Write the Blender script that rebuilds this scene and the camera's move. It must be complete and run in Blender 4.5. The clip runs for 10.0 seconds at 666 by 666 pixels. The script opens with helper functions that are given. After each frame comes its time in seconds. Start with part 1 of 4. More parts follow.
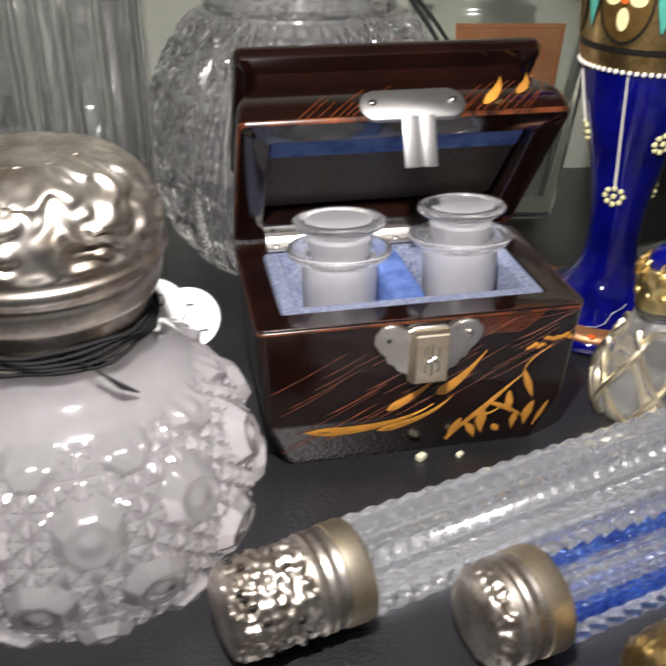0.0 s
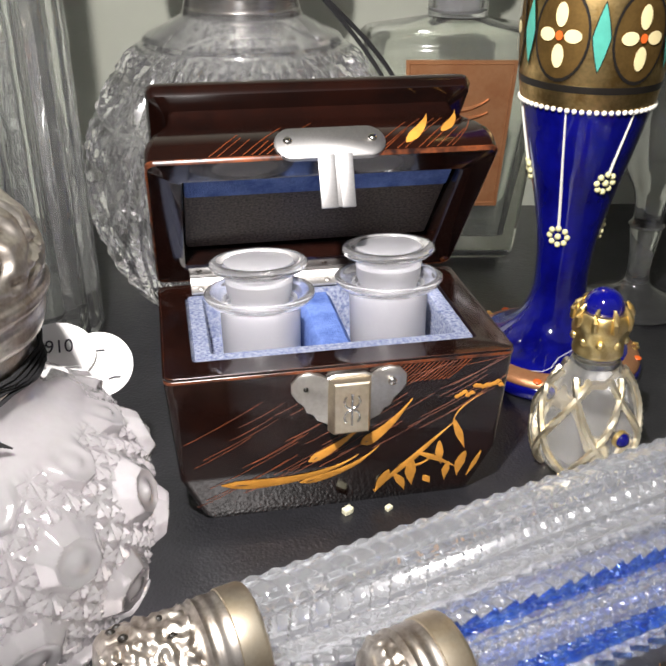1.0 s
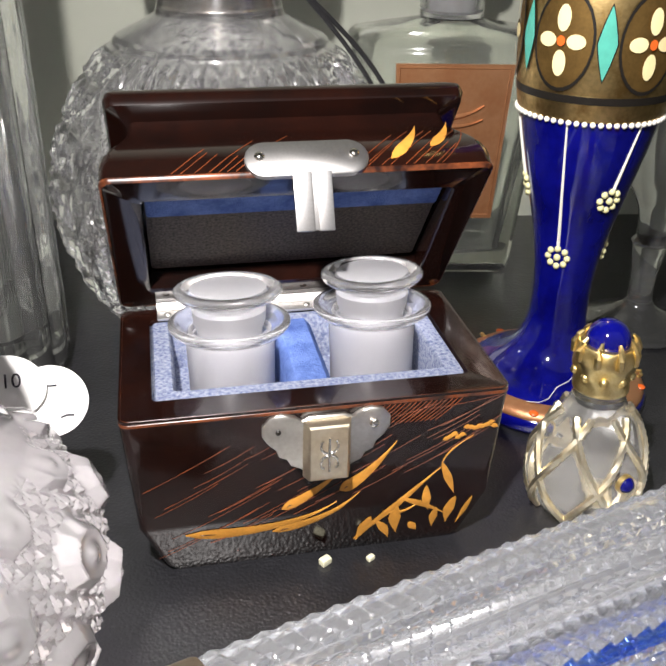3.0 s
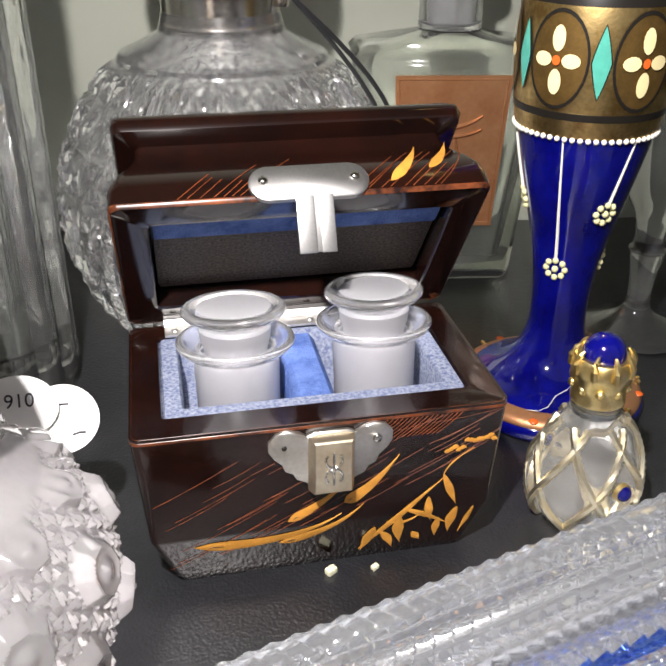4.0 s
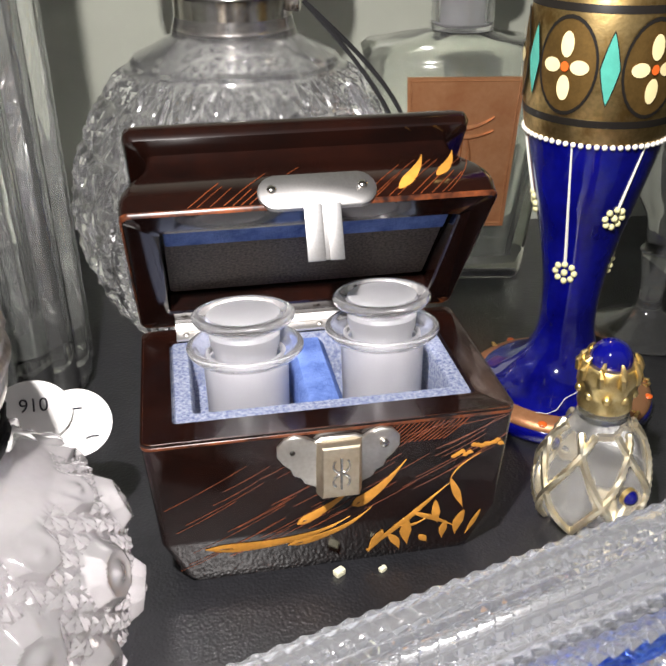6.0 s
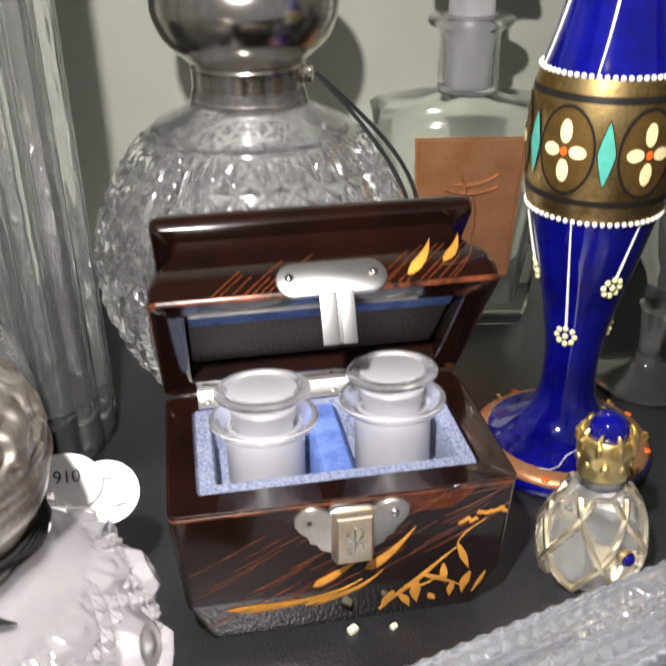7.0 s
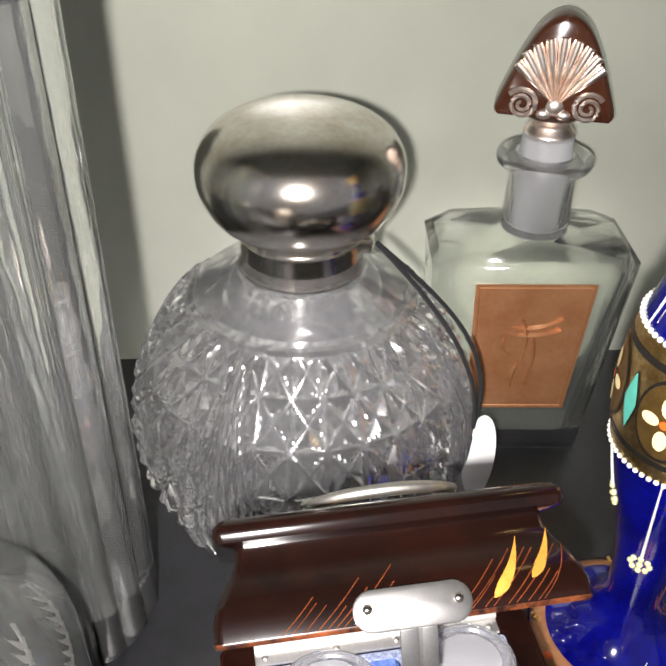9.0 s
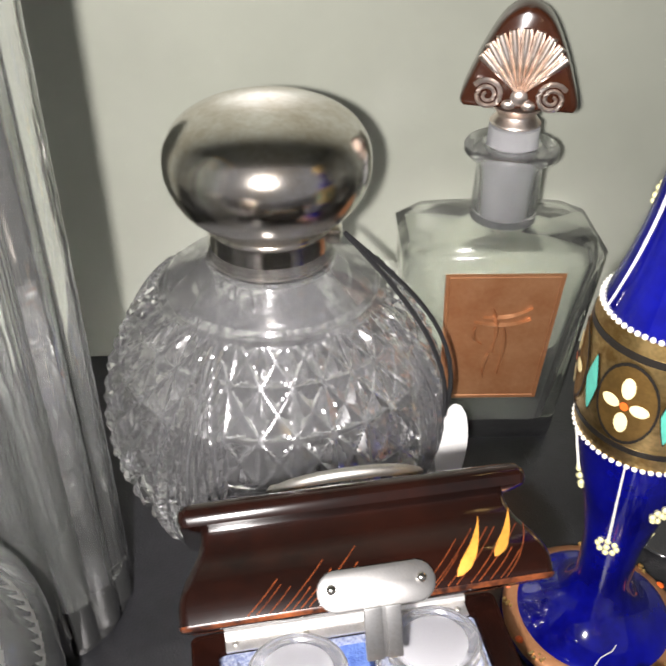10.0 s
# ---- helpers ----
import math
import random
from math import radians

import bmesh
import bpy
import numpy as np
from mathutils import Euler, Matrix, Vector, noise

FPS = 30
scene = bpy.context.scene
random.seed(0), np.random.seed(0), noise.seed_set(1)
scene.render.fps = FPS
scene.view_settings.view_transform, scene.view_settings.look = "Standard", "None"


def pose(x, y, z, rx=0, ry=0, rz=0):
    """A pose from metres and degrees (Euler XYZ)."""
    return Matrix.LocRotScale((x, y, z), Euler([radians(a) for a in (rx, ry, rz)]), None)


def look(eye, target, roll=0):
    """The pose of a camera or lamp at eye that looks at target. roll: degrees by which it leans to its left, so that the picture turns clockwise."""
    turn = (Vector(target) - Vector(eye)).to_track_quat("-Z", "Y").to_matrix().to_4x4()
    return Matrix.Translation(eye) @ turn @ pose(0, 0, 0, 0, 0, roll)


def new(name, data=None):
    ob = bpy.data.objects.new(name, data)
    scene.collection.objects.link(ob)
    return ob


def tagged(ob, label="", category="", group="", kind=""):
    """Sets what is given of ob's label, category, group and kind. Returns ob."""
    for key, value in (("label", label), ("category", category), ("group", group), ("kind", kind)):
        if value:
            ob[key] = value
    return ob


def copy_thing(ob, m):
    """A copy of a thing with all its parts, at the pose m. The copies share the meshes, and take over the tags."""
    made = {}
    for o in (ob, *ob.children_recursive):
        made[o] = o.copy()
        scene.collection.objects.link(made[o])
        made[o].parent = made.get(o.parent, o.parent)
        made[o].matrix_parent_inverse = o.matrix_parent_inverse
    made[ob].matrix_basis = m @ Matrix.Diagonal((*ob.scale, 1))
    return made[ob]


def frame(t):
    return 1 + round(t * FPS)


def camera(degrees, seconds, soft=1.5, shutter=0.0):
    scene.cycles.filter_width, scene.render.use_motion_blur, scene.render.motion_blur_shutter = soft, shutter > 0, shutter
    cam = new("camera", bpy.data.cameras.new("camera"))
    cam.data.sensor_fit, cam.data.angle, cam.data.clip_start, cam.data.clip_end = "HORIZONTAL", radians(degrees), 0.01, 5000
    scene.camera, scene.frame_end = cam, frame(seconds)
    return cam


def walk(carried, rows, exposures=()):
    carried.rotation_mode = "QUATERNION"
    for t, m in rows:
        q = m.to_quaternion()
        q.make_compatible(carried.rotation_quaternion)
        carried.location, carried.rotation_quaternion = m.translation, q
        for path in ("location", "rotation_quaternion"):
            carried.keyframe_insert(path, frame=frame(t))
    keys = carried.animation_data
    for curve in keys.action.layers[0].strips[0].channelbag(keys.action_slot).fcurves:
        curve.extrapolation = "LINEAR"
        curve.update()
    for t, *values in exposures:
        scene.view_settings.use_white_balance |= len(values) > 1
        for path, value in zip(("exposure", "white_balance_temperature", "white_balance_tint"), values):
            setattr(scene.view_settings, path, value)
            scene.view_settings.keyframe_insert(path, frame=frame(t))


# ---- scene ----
cam = camera(42.5, 10.0, soft=2.0, shutter=0.5)
PATH = [
    (0, (-0.057, -0.167, 0.138), (0.295, 1.531, -0.859), 0.5),
    (0.5, (-0.039, -0.167, 0.14), (0.337, 1.543, -0.828), 0.8),
    (1, (-0.036, -0.161, 0.136), (0.32, 1.575, -0.792), 0.5),
    (1.5, (-0.033, -0.15, 0.132), (0.339, 1.589, -0.783), 1.5),
    (2, (-0.027, -0.142, 0.134), (0.35, 1.599, -0.775), 1.6),
    (2.5, (-0.028, -0.141, 0.132), (0.347, 1.595, -0.788), 1.5),
    (4, (-0.029, -0.144, 0.141), (0.332, 1.582, -0.803), 0.4),
    (4.5, (-0.035, -0.144, 0.137), (0.339, 1.591, -0.784), 0.8),
    (5, (-0.03, -0.144, 0.142), (0.319, 1.579, -0.813), 0.3),
    (5.5, (-0.027, -0.144, 0.144), (0.303, 1.577, -0.819), 0.1),
    (7, (-0.029, -0.148, 0.165), (0.274, 1.587, -0.784), -0.6),
    (7.2, (-0.033, -0.148, 0.177), (0.267, 1.59, -0.767), -0.1),
    (7.5, (-0.033, -0.132, 0.203), (0.246, 1.615, -0.731), 0.4),
    (8, (-0.031, -0.082, 0.227), (0.232, 1.541, -0.912), 0.1),
    (8.5, (-0.033, -0.08, 0.231), (0.233, 1.525, -0.933), 0.4),
    (9, (-0.035, -0.082, 0.233), (0.245, 1.518, -0.935), 0.7),
    (9.5, (-0.035, -0.084, 0.234), (0.256, 1.513, -0.934), 0.6),
    (10, (-0.03, -0.087, 0.231), (0.276, 1.512, -0.93), 0.5),
]
walk(cam, [(t, look(eye, target, roll)) for t, eye, target, roll in PATH], [(0.0, -0.38), (0.7, 0.05), (2.5, 0.06), (5.5, 0.03), (7.5, 0.12), (8.5, 0.32), (10.0, 0.32)])

# ---- light ----
world = bpy.data.worlds.new("world")
scene.world = world
world.use_nodes = True
world.node_tree.nodes["Background"].inputs[0].default_value = (0.97, 0.94, 0.97, 1)
world.node_tree.nodes["Background"].inputs[1].default_value = 0.17


def lamp(name, eye, target, watts, size):
    data = bpy.data.lights.new(name, "AREA")
    data.shape, data.size, data.energy, data.color = "DISK", size, watts, (1.0, 0.95, 0.93)
    ob = new(name, data)
    ob.matrix_world = look(eye, target)
    return ob


lamp("flash_lamp", (-0.058, -0.125, 0.246), (-0.02, 0.08, 0.05), 1.75, 0.010)


# ---- materials ----
def shader(name, base, rough=0.5, metal=0.0, trans=0.0, ior=1.45, vary=0.0, scale=60.0, bump=0.0, bump_scale=200.0,
           coat=0.0, coat_rough=0.06, second=None, spec=0.5, detail=4.0):
    m = bpy.data.materials.new(name)
    m.use_nodes = True
    nt = m.node_tree
    b = nt.nodes["Principled BSDF"]
    b.inputs["Base Color"].default_value = (*base, 1)
    b.inputs["Roughness"].default_value = rough
    b.inputs["Metallic"].default_value = metal
    b.inputs["Transmission Weight"].default_value = trans
    b.inputs["IOR"].default_value = ior
    b.inputs["Coat Weight"].default_value = coat
    b.inputs["Coat Roughness"].default_value = coat_rough
    b.inputs["Coat IOR"].default_value = 1.5 if coat_rough < 0.1 else 1.65
    b.inputs["Specular IOR Level"].default_value = spec
    tc = nt.nodes.new("ShaderNodeTexCoord")
    if vary > 0 or second:
        n = nt.nodes.new("ShaderNodeTexNoise")
        n.inputs["Scale"].default_value, n.inputs["Detail"].default_value = scale, detail
        nt.links.new(tc.outputs["Object"], n.inputs["Vector"])
        n2 = nt.nodes.new("ShaderNodeTexNoise")
        n2.inputs["Scale"].default_value = scale * 7.3
        nt.links.new(tc.outputs["Object"], n2.inputs["Vector"])
        add = nt.nodes.new("ShaderNodeMath")
        add.operation = "MULTIPLY_ADD"
        add.inputs[1].default_value = 0.35
        nt.links.new(n2.outputs["Fac"], add.inputs[0])
        nt.links.new(n.outputs["Fac"], add.inputs[2])
        r = nt.nodes.new("ShaderNodeValToRGB")
        r.color_ramp.elements[0].position, r.color_ramp.elements[1].position = 0.5, 0.85
        dark = second or tuple(c * (1 - vary) for c in base)
        r.color_ramp.elements[0].color, r.color_ramp.elements[1].color = (*dark, 1), (*base, 1)
        nt.links.new(add.outputs[0], r.inputs[0])
        nt.links.new(r.outputs[0], b.inputs["Base Color"])
        mr = nt.nodes.new("ShaderNodeMapRange")
        mr.inputs["To Min"].default_value, mr.inputs["To Max"].default_value = rough * 1.25, rough * 0.8
        nt.links.new(add.outputs[0], mr.inputs["Value"])
        nt.links.new(mr.outputs[0], b.inputs["Roughness"])
    if bump > 0:
        n = nt.nodes.new("ShaderNodeTexNoise")
        n.inputs["Scale"].default_value, n.inputs["Detail"].default_value = bump_scale, 3
        nt.links.new(tc.outputs["Object"], n.inputs["Vector"])
        bp = nt.nodes.new("ShaderNodeBump")
        bp.inputs["Strength"].default_value, bp.inputs["Distance"].default_value = bump, 0.0006
        nt.links.new(n.outputs["Fac"], bp.inputs["Height"])
        nt.links.new(bp.outputs[0], b.inputs["Normal"])
    return m


def leather():
    """Black leatherette with pebble grain and dust."""
    m = shader("black_leatherette", (0.020, 0.020, 0.023), 0.36, second=(0.010, 0.0102, 0.012), scale=40, spec=0.9)
    nt = m.node_tree
    b, tc = nt.nodes["Principled BSDF"], nt.nodes["Texture Coordinate"]
    v = nt.nodes.new("ShaderNodeTexVoronoi")
    v.feature, v.distance = "SMOOTH_F1", "EUCLIDEAN"
    v.inputs["Scale"].default_value = 1500
    nt.links.new(tc.outputs["Object"], v.inputs["Vector"])
    bp = nt.nodes.new("ShaderNodeBump")
    bp.inputs["Strength"].default_value, bp.inputs["Distance"].default_value = 0.28, 0.0004
    nt.links.new(v.outputs["Distance"], bp.inputs["Height"])
    nt.links.new(bp.outputs[0], b.inputs["Normal"])
    return m


LEATHER = leather()
WALL = shader("grey_green_paint", (0.37, 0.385, 0.325), 0.35, vary=0.1, scale=9, bump=0.05, bump_scale=60)
CABINET = shader("grey_panel", (0.30, 0.31, 0.28), 0.5, vary=0.15, scale=8)
LACQUER = shader("dark_lacquer", (0.013, 0.0038, 0.0024), 0.17, second=(0.005, 0.0022, 0.0018), scale=55, coat=0.6, bump=0.03, bump_scale=90)
EDGE = shader("worn_lacquer_edge", (0.20, 0.055, 0.018), 0.3, second=(0.012, 0.004, 0.003), scale=150)
MIRROR = shader("dusty_blind_mirror", (0.10, 0.08, 0.068), 0.5, second=(0.014, 0.011, 0.009), scale=1500, spec=0.25, detail=9)
VELVET = shader("blue_velvet", (0.33, 0.36, 0.44), 0.9, second=(0.10, 0.125, 0.24), scale=1300, bump=0.9, bump_scale=2200, spec=0.15)
BLUEVELVET = shader("bright_blue_velvet", (0.14, 0.22, 0.52), 0.9, second=(0.055, 0.10, 0.30), scale=160, bump=0.9, bump_scale=2200, spec=0.15)
SILVER = shader("worn_silver", (0.70, 0.68, 0.64), 0.46, metal=1.0, second=(0.52, 0.49, 0.44), scale=160, bump=0.08, bump_scale=700)
DULL = shader("dull_plated_metal", (0.60, 0.60, 0.60), 0.42, metal=1.0, second=(0.44, 0.43, 0.42), scale=260)
PEWTER = shader("grey_pewter", (0.46, 0.455, 0.45), 0.48, metal=1.0, second=(0.36, 0.35, 0.34), scale=260)
SATIN = shader("satin_silver", (0.86, 0.85, 0.84), 0.5, metal=1.0, second=(0.68, 0.66, 0.63), scale=240)
BRIGHT = shader("polished_silver", (0.84, 0.82, 0.79), 0.17, metal=1.0, second=(0.60, 0.54, 0.46), scale=75, bump=0.06, bump_scale=2200)
TARNISH = shader("tarnished_repousse_silver", (0.86, 0.81, 0.74), 0.40, metal=1.0, second=(0.38, 0.32, 0.26), scale=130)
GOLD = shader("gilt", (0.80, 0.58, 0.25), 0.36, metal=1.0, second=(0.36, 0.22, 0.07), scale=140, bump=0.1, bump_scale=500)
BRASS = shader("bright_gilt_filigree", (0.96, 0.78, 0.38), 0.40, metal=1.0, second=(0.74, 0.54, 0.20), scale=300)
WIRE = shader("pale_gilt_wire", (0.96, 0.90, 0.72), 0.45, metal=1.0, second=(0.82, 0.70, 0.45), scale=300)
ROSE = shader("rose_gilt", (0.93, 0.85, 0.79), 0.40, metal=1.0, second=(0.70, 0.56, 0.47), scale=200)
BROWN = shader("brown_stained_glass", (0.055, 0.018, 0.009), 0.2, coat=0.3, vary=0.4, scale=90)
PAINTGOLD = shader("gold_paint", (0.62, 0.28, 0.045), 0.5, vary=0.3, scale=240, spec=0.25)
PAINTRED = shader("red_brown_paint", (0.24, 0.055, 0.015), 0.4, vary=0.6, scale=300)
GLASS = shader("clear_glass", (0.95, 0.96, 0.96), 0.02, trans=0.96, ior=1.5, coat=0.8, coat_rough=0.25)
FLUTED = shader("fluted_glass", (0.97, 0.99, 0.97), 0.0, trans=0.965, ior=1.5, coat=1.0, coat_rough=0.09)
FLASKGLASS = shader("flask_glass", (0.88, 0.90, 0.93), 0.0, trans=0.93, ior=1.55, coat=0.9, coat_rough=0.12)
CUT = shader("cut_glass", (0.90, 0.90, 0.92), 0.0, trans=0.98, ior=1.5, coat=0.5, coat_rough=0.19)
CLOUDY = shader("cloudy_inside_of_glass", (0.86, 0.86, 0.88), 0.10, trans=0.97, ior=1.5, bump=0.1, bump_scale=300)
CLEAR = shader("old_bottle_glass", (0.84, 0.86, 0.82), 0.01, coat=0.45, coat_rough=0.10, trans=0.98, ior=1.48)
GREYGLASS = shader("greenish_old_glass", (0.90, 0.92, 0.90), 0.03, coat=0.7, coat_rough=0.2, trans=0.985, ior=1.48)
MILKY = shader("pressed_lavender_glass", (0.97, 0.93, 0.95), 0.0, trans=0.74, ior=1.55, coat=1.0, coat_rough=0.10, vary=0.12, scale=90)
CAGED = shader("greyish_bottle_glass", (0.90, 0.89, 0.85), 0.08, trans=0.88, ior=1.48, coat=0.6, coat_rough=0.12, vary=0.2, scale=120)
pressed = MILKY.node_tree.nodes["Principled BSDF"].inputs
pressed["Subsurface Weight"].default_value = 0.5
pressed["Subsurface Radius"].default_value = (1.0, 0.95, 1.0)
pressed["Subsurface Scale"].default_value = 0.006
VIALGLASS = shader("vial_stopper_glass", (0.95, 0.95, 0.97), 0.0, trans=0.94, ior=1.5, coat=0.8, coat_rough=0.15)
WHITEFROST = shader("white_ground_glass", (0.86, 0.86, 0.88), 0.42, trans=0.74, ior=1.45, bump=0.1, bump_scale=3000)
FROST = shader("frosted_glass", (0.82, 0.82, 0.85), 0.38, trans=0.78, ior=1.45, bump=0.1, bump_scale=3000)
ENGRAVED = shader("ground_engraving", (0.68, 0.68, 0.64), 0.4, trans=0.9, bump=0.1, bump_scale=3000)
COBALT = shader("cobalt_glass", (0.003, 0.004, 0.18), 0.06, coat=0.8, second=(0.0015, 0.0015, 0.075), scale=45, bump=0.02, bump_scale=60)
BLUEGLASS = shader("blue_flashed_glass", (0.10, 0.26, 0.85), 0.03, trans=0.88, ior=1.5, coat=0.6, coat_rough=0.2, second=(0.015, 0.05, 0.45), scale=160)
ENAMELWHITE = shader("white_enamel", (0.85, 0.83, 0.74), 0.35)
CREAM = shader("cream_enamel", (0.90, 0.76, 0.40), 0.4, vary=0.1, scale=300)
ENAMELYELLOW = shader("yellow_enamel", (0.78, 0.74, 0.40), 0.4, vary=0.15, scale=400)
ENAMELTEAL = shader("turquoise_enamel", (0.09, 0.42, 0.33), 0.35, vary=0.15, scale=400)
ENAMELBLACK = shader("black_enamel", (0.012, 0.01, 0.008), 0.35)
ENAMELRED = shader("orange_enamel", (0.75, 0.13, 0.02), 0.35)
BANDGOLD = shader("bronze_gilt_disc", (0.30, 0.18, 0.055), 0.4, metal=0.8, vary=0.35, scale=200)
COPPER = shader("copper_foil_label", (0.42, 0.21, 0.10), 0.40, metal=0.55, second=(0.33, 0.14, 0.06), scale=70, bump=0.25, bump_scale=260)
PAPER = shader("white_card", (0.86, 0.86, 0.84), 0.8, vary=0.05, scale=80)
INK = shader("ink", (0.03, 0.03, 0.04), 0.7)
THREAD = shader("black_thread", (0.006, 0.006, 0.007), 0.8, bump=0.5, bump_scale=4000)
YELLOWED = shader("yellowed_silver", (0.78, 0.70, 0.55), 0.46, metal=1.0, second=(0.58, 0.48, 0.33), scale=120)
CRUMB = shader("pale_crumb", (0.72, 0.70, 0.50), 0.5)


# ---- mesh helpers ----
def part(name, bm, material, parent, label="", smooth=True, m=None):
    me = bpy.data.meshes.new(name)
    bmesh.ops.recalc_face_normals(bm, faces=bm.faces[:])
    bm.to_mesh(me)
    bm.free()
    for mat in (material if isinstance(material, (list, tuple)) else (material,)):
        me.materials.append(mat)
    if smooth:
        for p in me.polygons:
            p.use_smooth = True
        me.set_sharp_from_angle(angle=radians(smooth if smooth is not True else 40))
    ob = new(name, me)
    if parent:
        ob.parent = parent
    if m is not None:
        ob.matrix_basis = m
    if any(g in me.materials[:] for g in (CUT, CLEAR, VIALGLASS, MILKY, FLASKGLASS, CAGED)):
        ob.visible_shadow = False  # clear glass lets the light through
    if label:
        ob["label"] = label
    return ob


def thing(name, label, category, at=(0, 0, 0), turn=0, group="", kind=""):
    ob = new(name)
    ob.empty_display_size = 0.01
    ob.matrix_basis = pose(*at, 0, 0, turn)
    return tagged(ob, label, category, group, kind)


def loft(bm, rings, start=True, end=True, closed=False):
    """Joins rings of equally many points with quads."""
    vs = [[bm.verts.new(p) for p in r] for r in rings]
    n = len(vs[0])
    pairs = list(zip(vs, vs[1:])) + ([(vs[-1], vs[0])] if closed else [])
    for a, b in pairs:
        for i in range(n):
            j = (i + 1) % n
            bm.faces.new((a[i], a[j], b[j], b[i]))
    if start and not closed:
        bm.faces.new(vs[0][::-1])
    if end and not closed:
        bm.faces.new(vs[-1])
    return vs


def lathe(bm, profile, seg=64, shape=None, closed=False, start=True, end=True, squash=1.0):
    """Turns (r, z) pairs round z; shape(angle, z, r) gives another radius."""
    rings = []
    for r, z in profile:
        ring = []
        for i in range(seg):
            a = 2 * math.pi * i / seg
            q = shape(a, z, r) if shape else r
            ring.append((q * math.cos(a), q * math.sin(a) * squash, z))
        rings.append(ring)
    loft(bm, rings, start, end, closed)
    return bm


def turned(profile, seg=64, shape=None, **k):
    return lathe(bmesh.new(), profile, seg, shape, **k)


def smooth_profile(points, steps=6):
    """Catmull-Rom through (r, z) points."""
    out = []
    p = [points[0]] + list(points) + [points[-1]]
    for i in range(1, len(p) - 2):
        for k in range(steps):
            t = k / steps
            out.append(tuple(0.5 * (2 * b + (c - a) * t + (2 * a - 5 * b + 4 * c - d) * t * t + (3 * b - a - 3 * c + d) * t ** 3)
                             for a, b, c, d in zip(p[i - 1], p[i], p[i + 1], p[i + 2])))
    return out + [points[-1]]


def even(profile, step):
    """The same (r, z) profile with its points a fixed run apart."""
    out, left = [profile[0]], step
    for (r0, z0), (r1, z1) in zip(profile, profile[1:]):
        d = math.hypot(r1 - r0, z1 - z0)
        at = left
        while at <= d:
            out.append((r0 + (r1 - r0) * at / d, z0 + (z1 - z0) * at / d))
            at += step
        left = at - d
    return out + [profile[-1]]


def rrect(hx, y0, y1, z, r=0.002, k=4):
    """A ring of points: a rounded rectangle from -hx to hx and y0 to y1."""
    ring = []
    for cx, cy, a0 in ((hx - r, y1 - r, 0), (-hx + r, y1 - r, 90), (-hx + r, y0 + r, 180), (hx - r, y0 + r, 270)):
        for i in range(k + 1):
            a = radians(a0 + 90 * i / k)
            ring.append((cx + r * math.cos(a), cy + r * math.sin(a), z))
    return ring


def box(bm, x0, y0, z0, x1, y1, z1, bev=0.0):
    made = bmesh.ops.create_cube(bm, size=1)["verts"]
    for v in made:
        v.co = ((x0 + x1) / 2 + v.co.x * (x1 - x0), (y0 + y1) / 2 + v.co.y * (y1 - y0), (z0 + z1) / 2 + v.co.z * (z1 - z0))
    if bev:
        edges = list({e for v in made for e in v.link_edges})
        bmesh.ops.bevel(bm, geom=edges, offset=bev, segments=2, affect="EDGES", profile=0.6)
    return bm


def blob(bm, centre, size, seg=10, rings=6):
    m = Matrix.Translation(centre) @ Matrix.Diagonal((*(size if isinstance(size, tuple) else (size,) * 3), 1))
    bmesh.ops.create_uvsphere(bm, u_segments=seg, v_segments=rings, radius=1, matrix=m)
    return bm


def tube(bm, points, radius, seg=8, taper=None):
    """A round rod along points."""
    pts = [Vector(p) for p in points]
    rings = []
    for i, p in enumerate(pts):
        d = (pts[min(i + 1, len(pts) - 1)] - pts[max(i - 1, 0)]).normalized()
        s = d.cross(Vector((0.3, 0.2, 0.93))).normalized()
        o = d.cross(s)
        r = radius * (taper[i] if taper else 1)
        rings.append([p + s * r * math.cos(2 * math.pi * k / seg) + o * r * math.sin(2 * math.pi * k / seg) for k in range(seg)])
    loft(bm, rings)
    return bm


def ribbon(bm, points, widths, place, lift=0.00015):
    """A painted stroke: a thin raised strip along (a, b) points that place(a, b, h) lays on a surface."""
    n = len(points)
    rows = []
    for i in range(n):
        a, b = points[i]
        a0, b0 = points[max(i - 1, 0)]
        a1, b1 = points[min(i + 1, n - 1)]
        d = math.hypot(a1 - a0, b1 - b0) or 1
        px, py = -(b1 - b0) / d * widths[i] / 2, (a1 - a0) / d * widths[i] / 2
        rows.append([bm.verts.new(place(a + px, b + py, 0)), bm.verts.new(place(a, b, lift)), bm.verts.new(place(a - px, b - py, 0))])
    for r, s in zip(rows, rows[1:]):
        bm.faces.new((r[0], r[1], s[1], s[0]))
        bm.faces.new((r[1], r[2], s[2], s[1]))
    return bm


def bezier(a, b, c, n=10):
    return [tuple((1 - t) ** 2 * p + 2 * t * (1 - t) * q + t * t * r for p, q, r in zip(a, b, c)) for t in (i / (n - 1) for i in range(n))]


def leaf_widths(n, full, head=0.25):
    return [full * max(0.06, (min(1, (i / (n - 1)) / head) ** 0.5) * (1 - max(0, (i / (n - 1) - head) / (1 - head)) ** 1.3)) for i in range(n)]


# ---- the cabinet ----
def slab(name, m, size, material, label, category, kind="structure"):
    bm = bmesh.new()
    box(bm, -size[0] / 2, -size[1] / 2, -size[2] / 2, size[0] / 2, size[1] / 2, size[2] / 2, 0.001)
    return tagged(part(name, bm, material, None, label, m=m), label, category, "", kind)


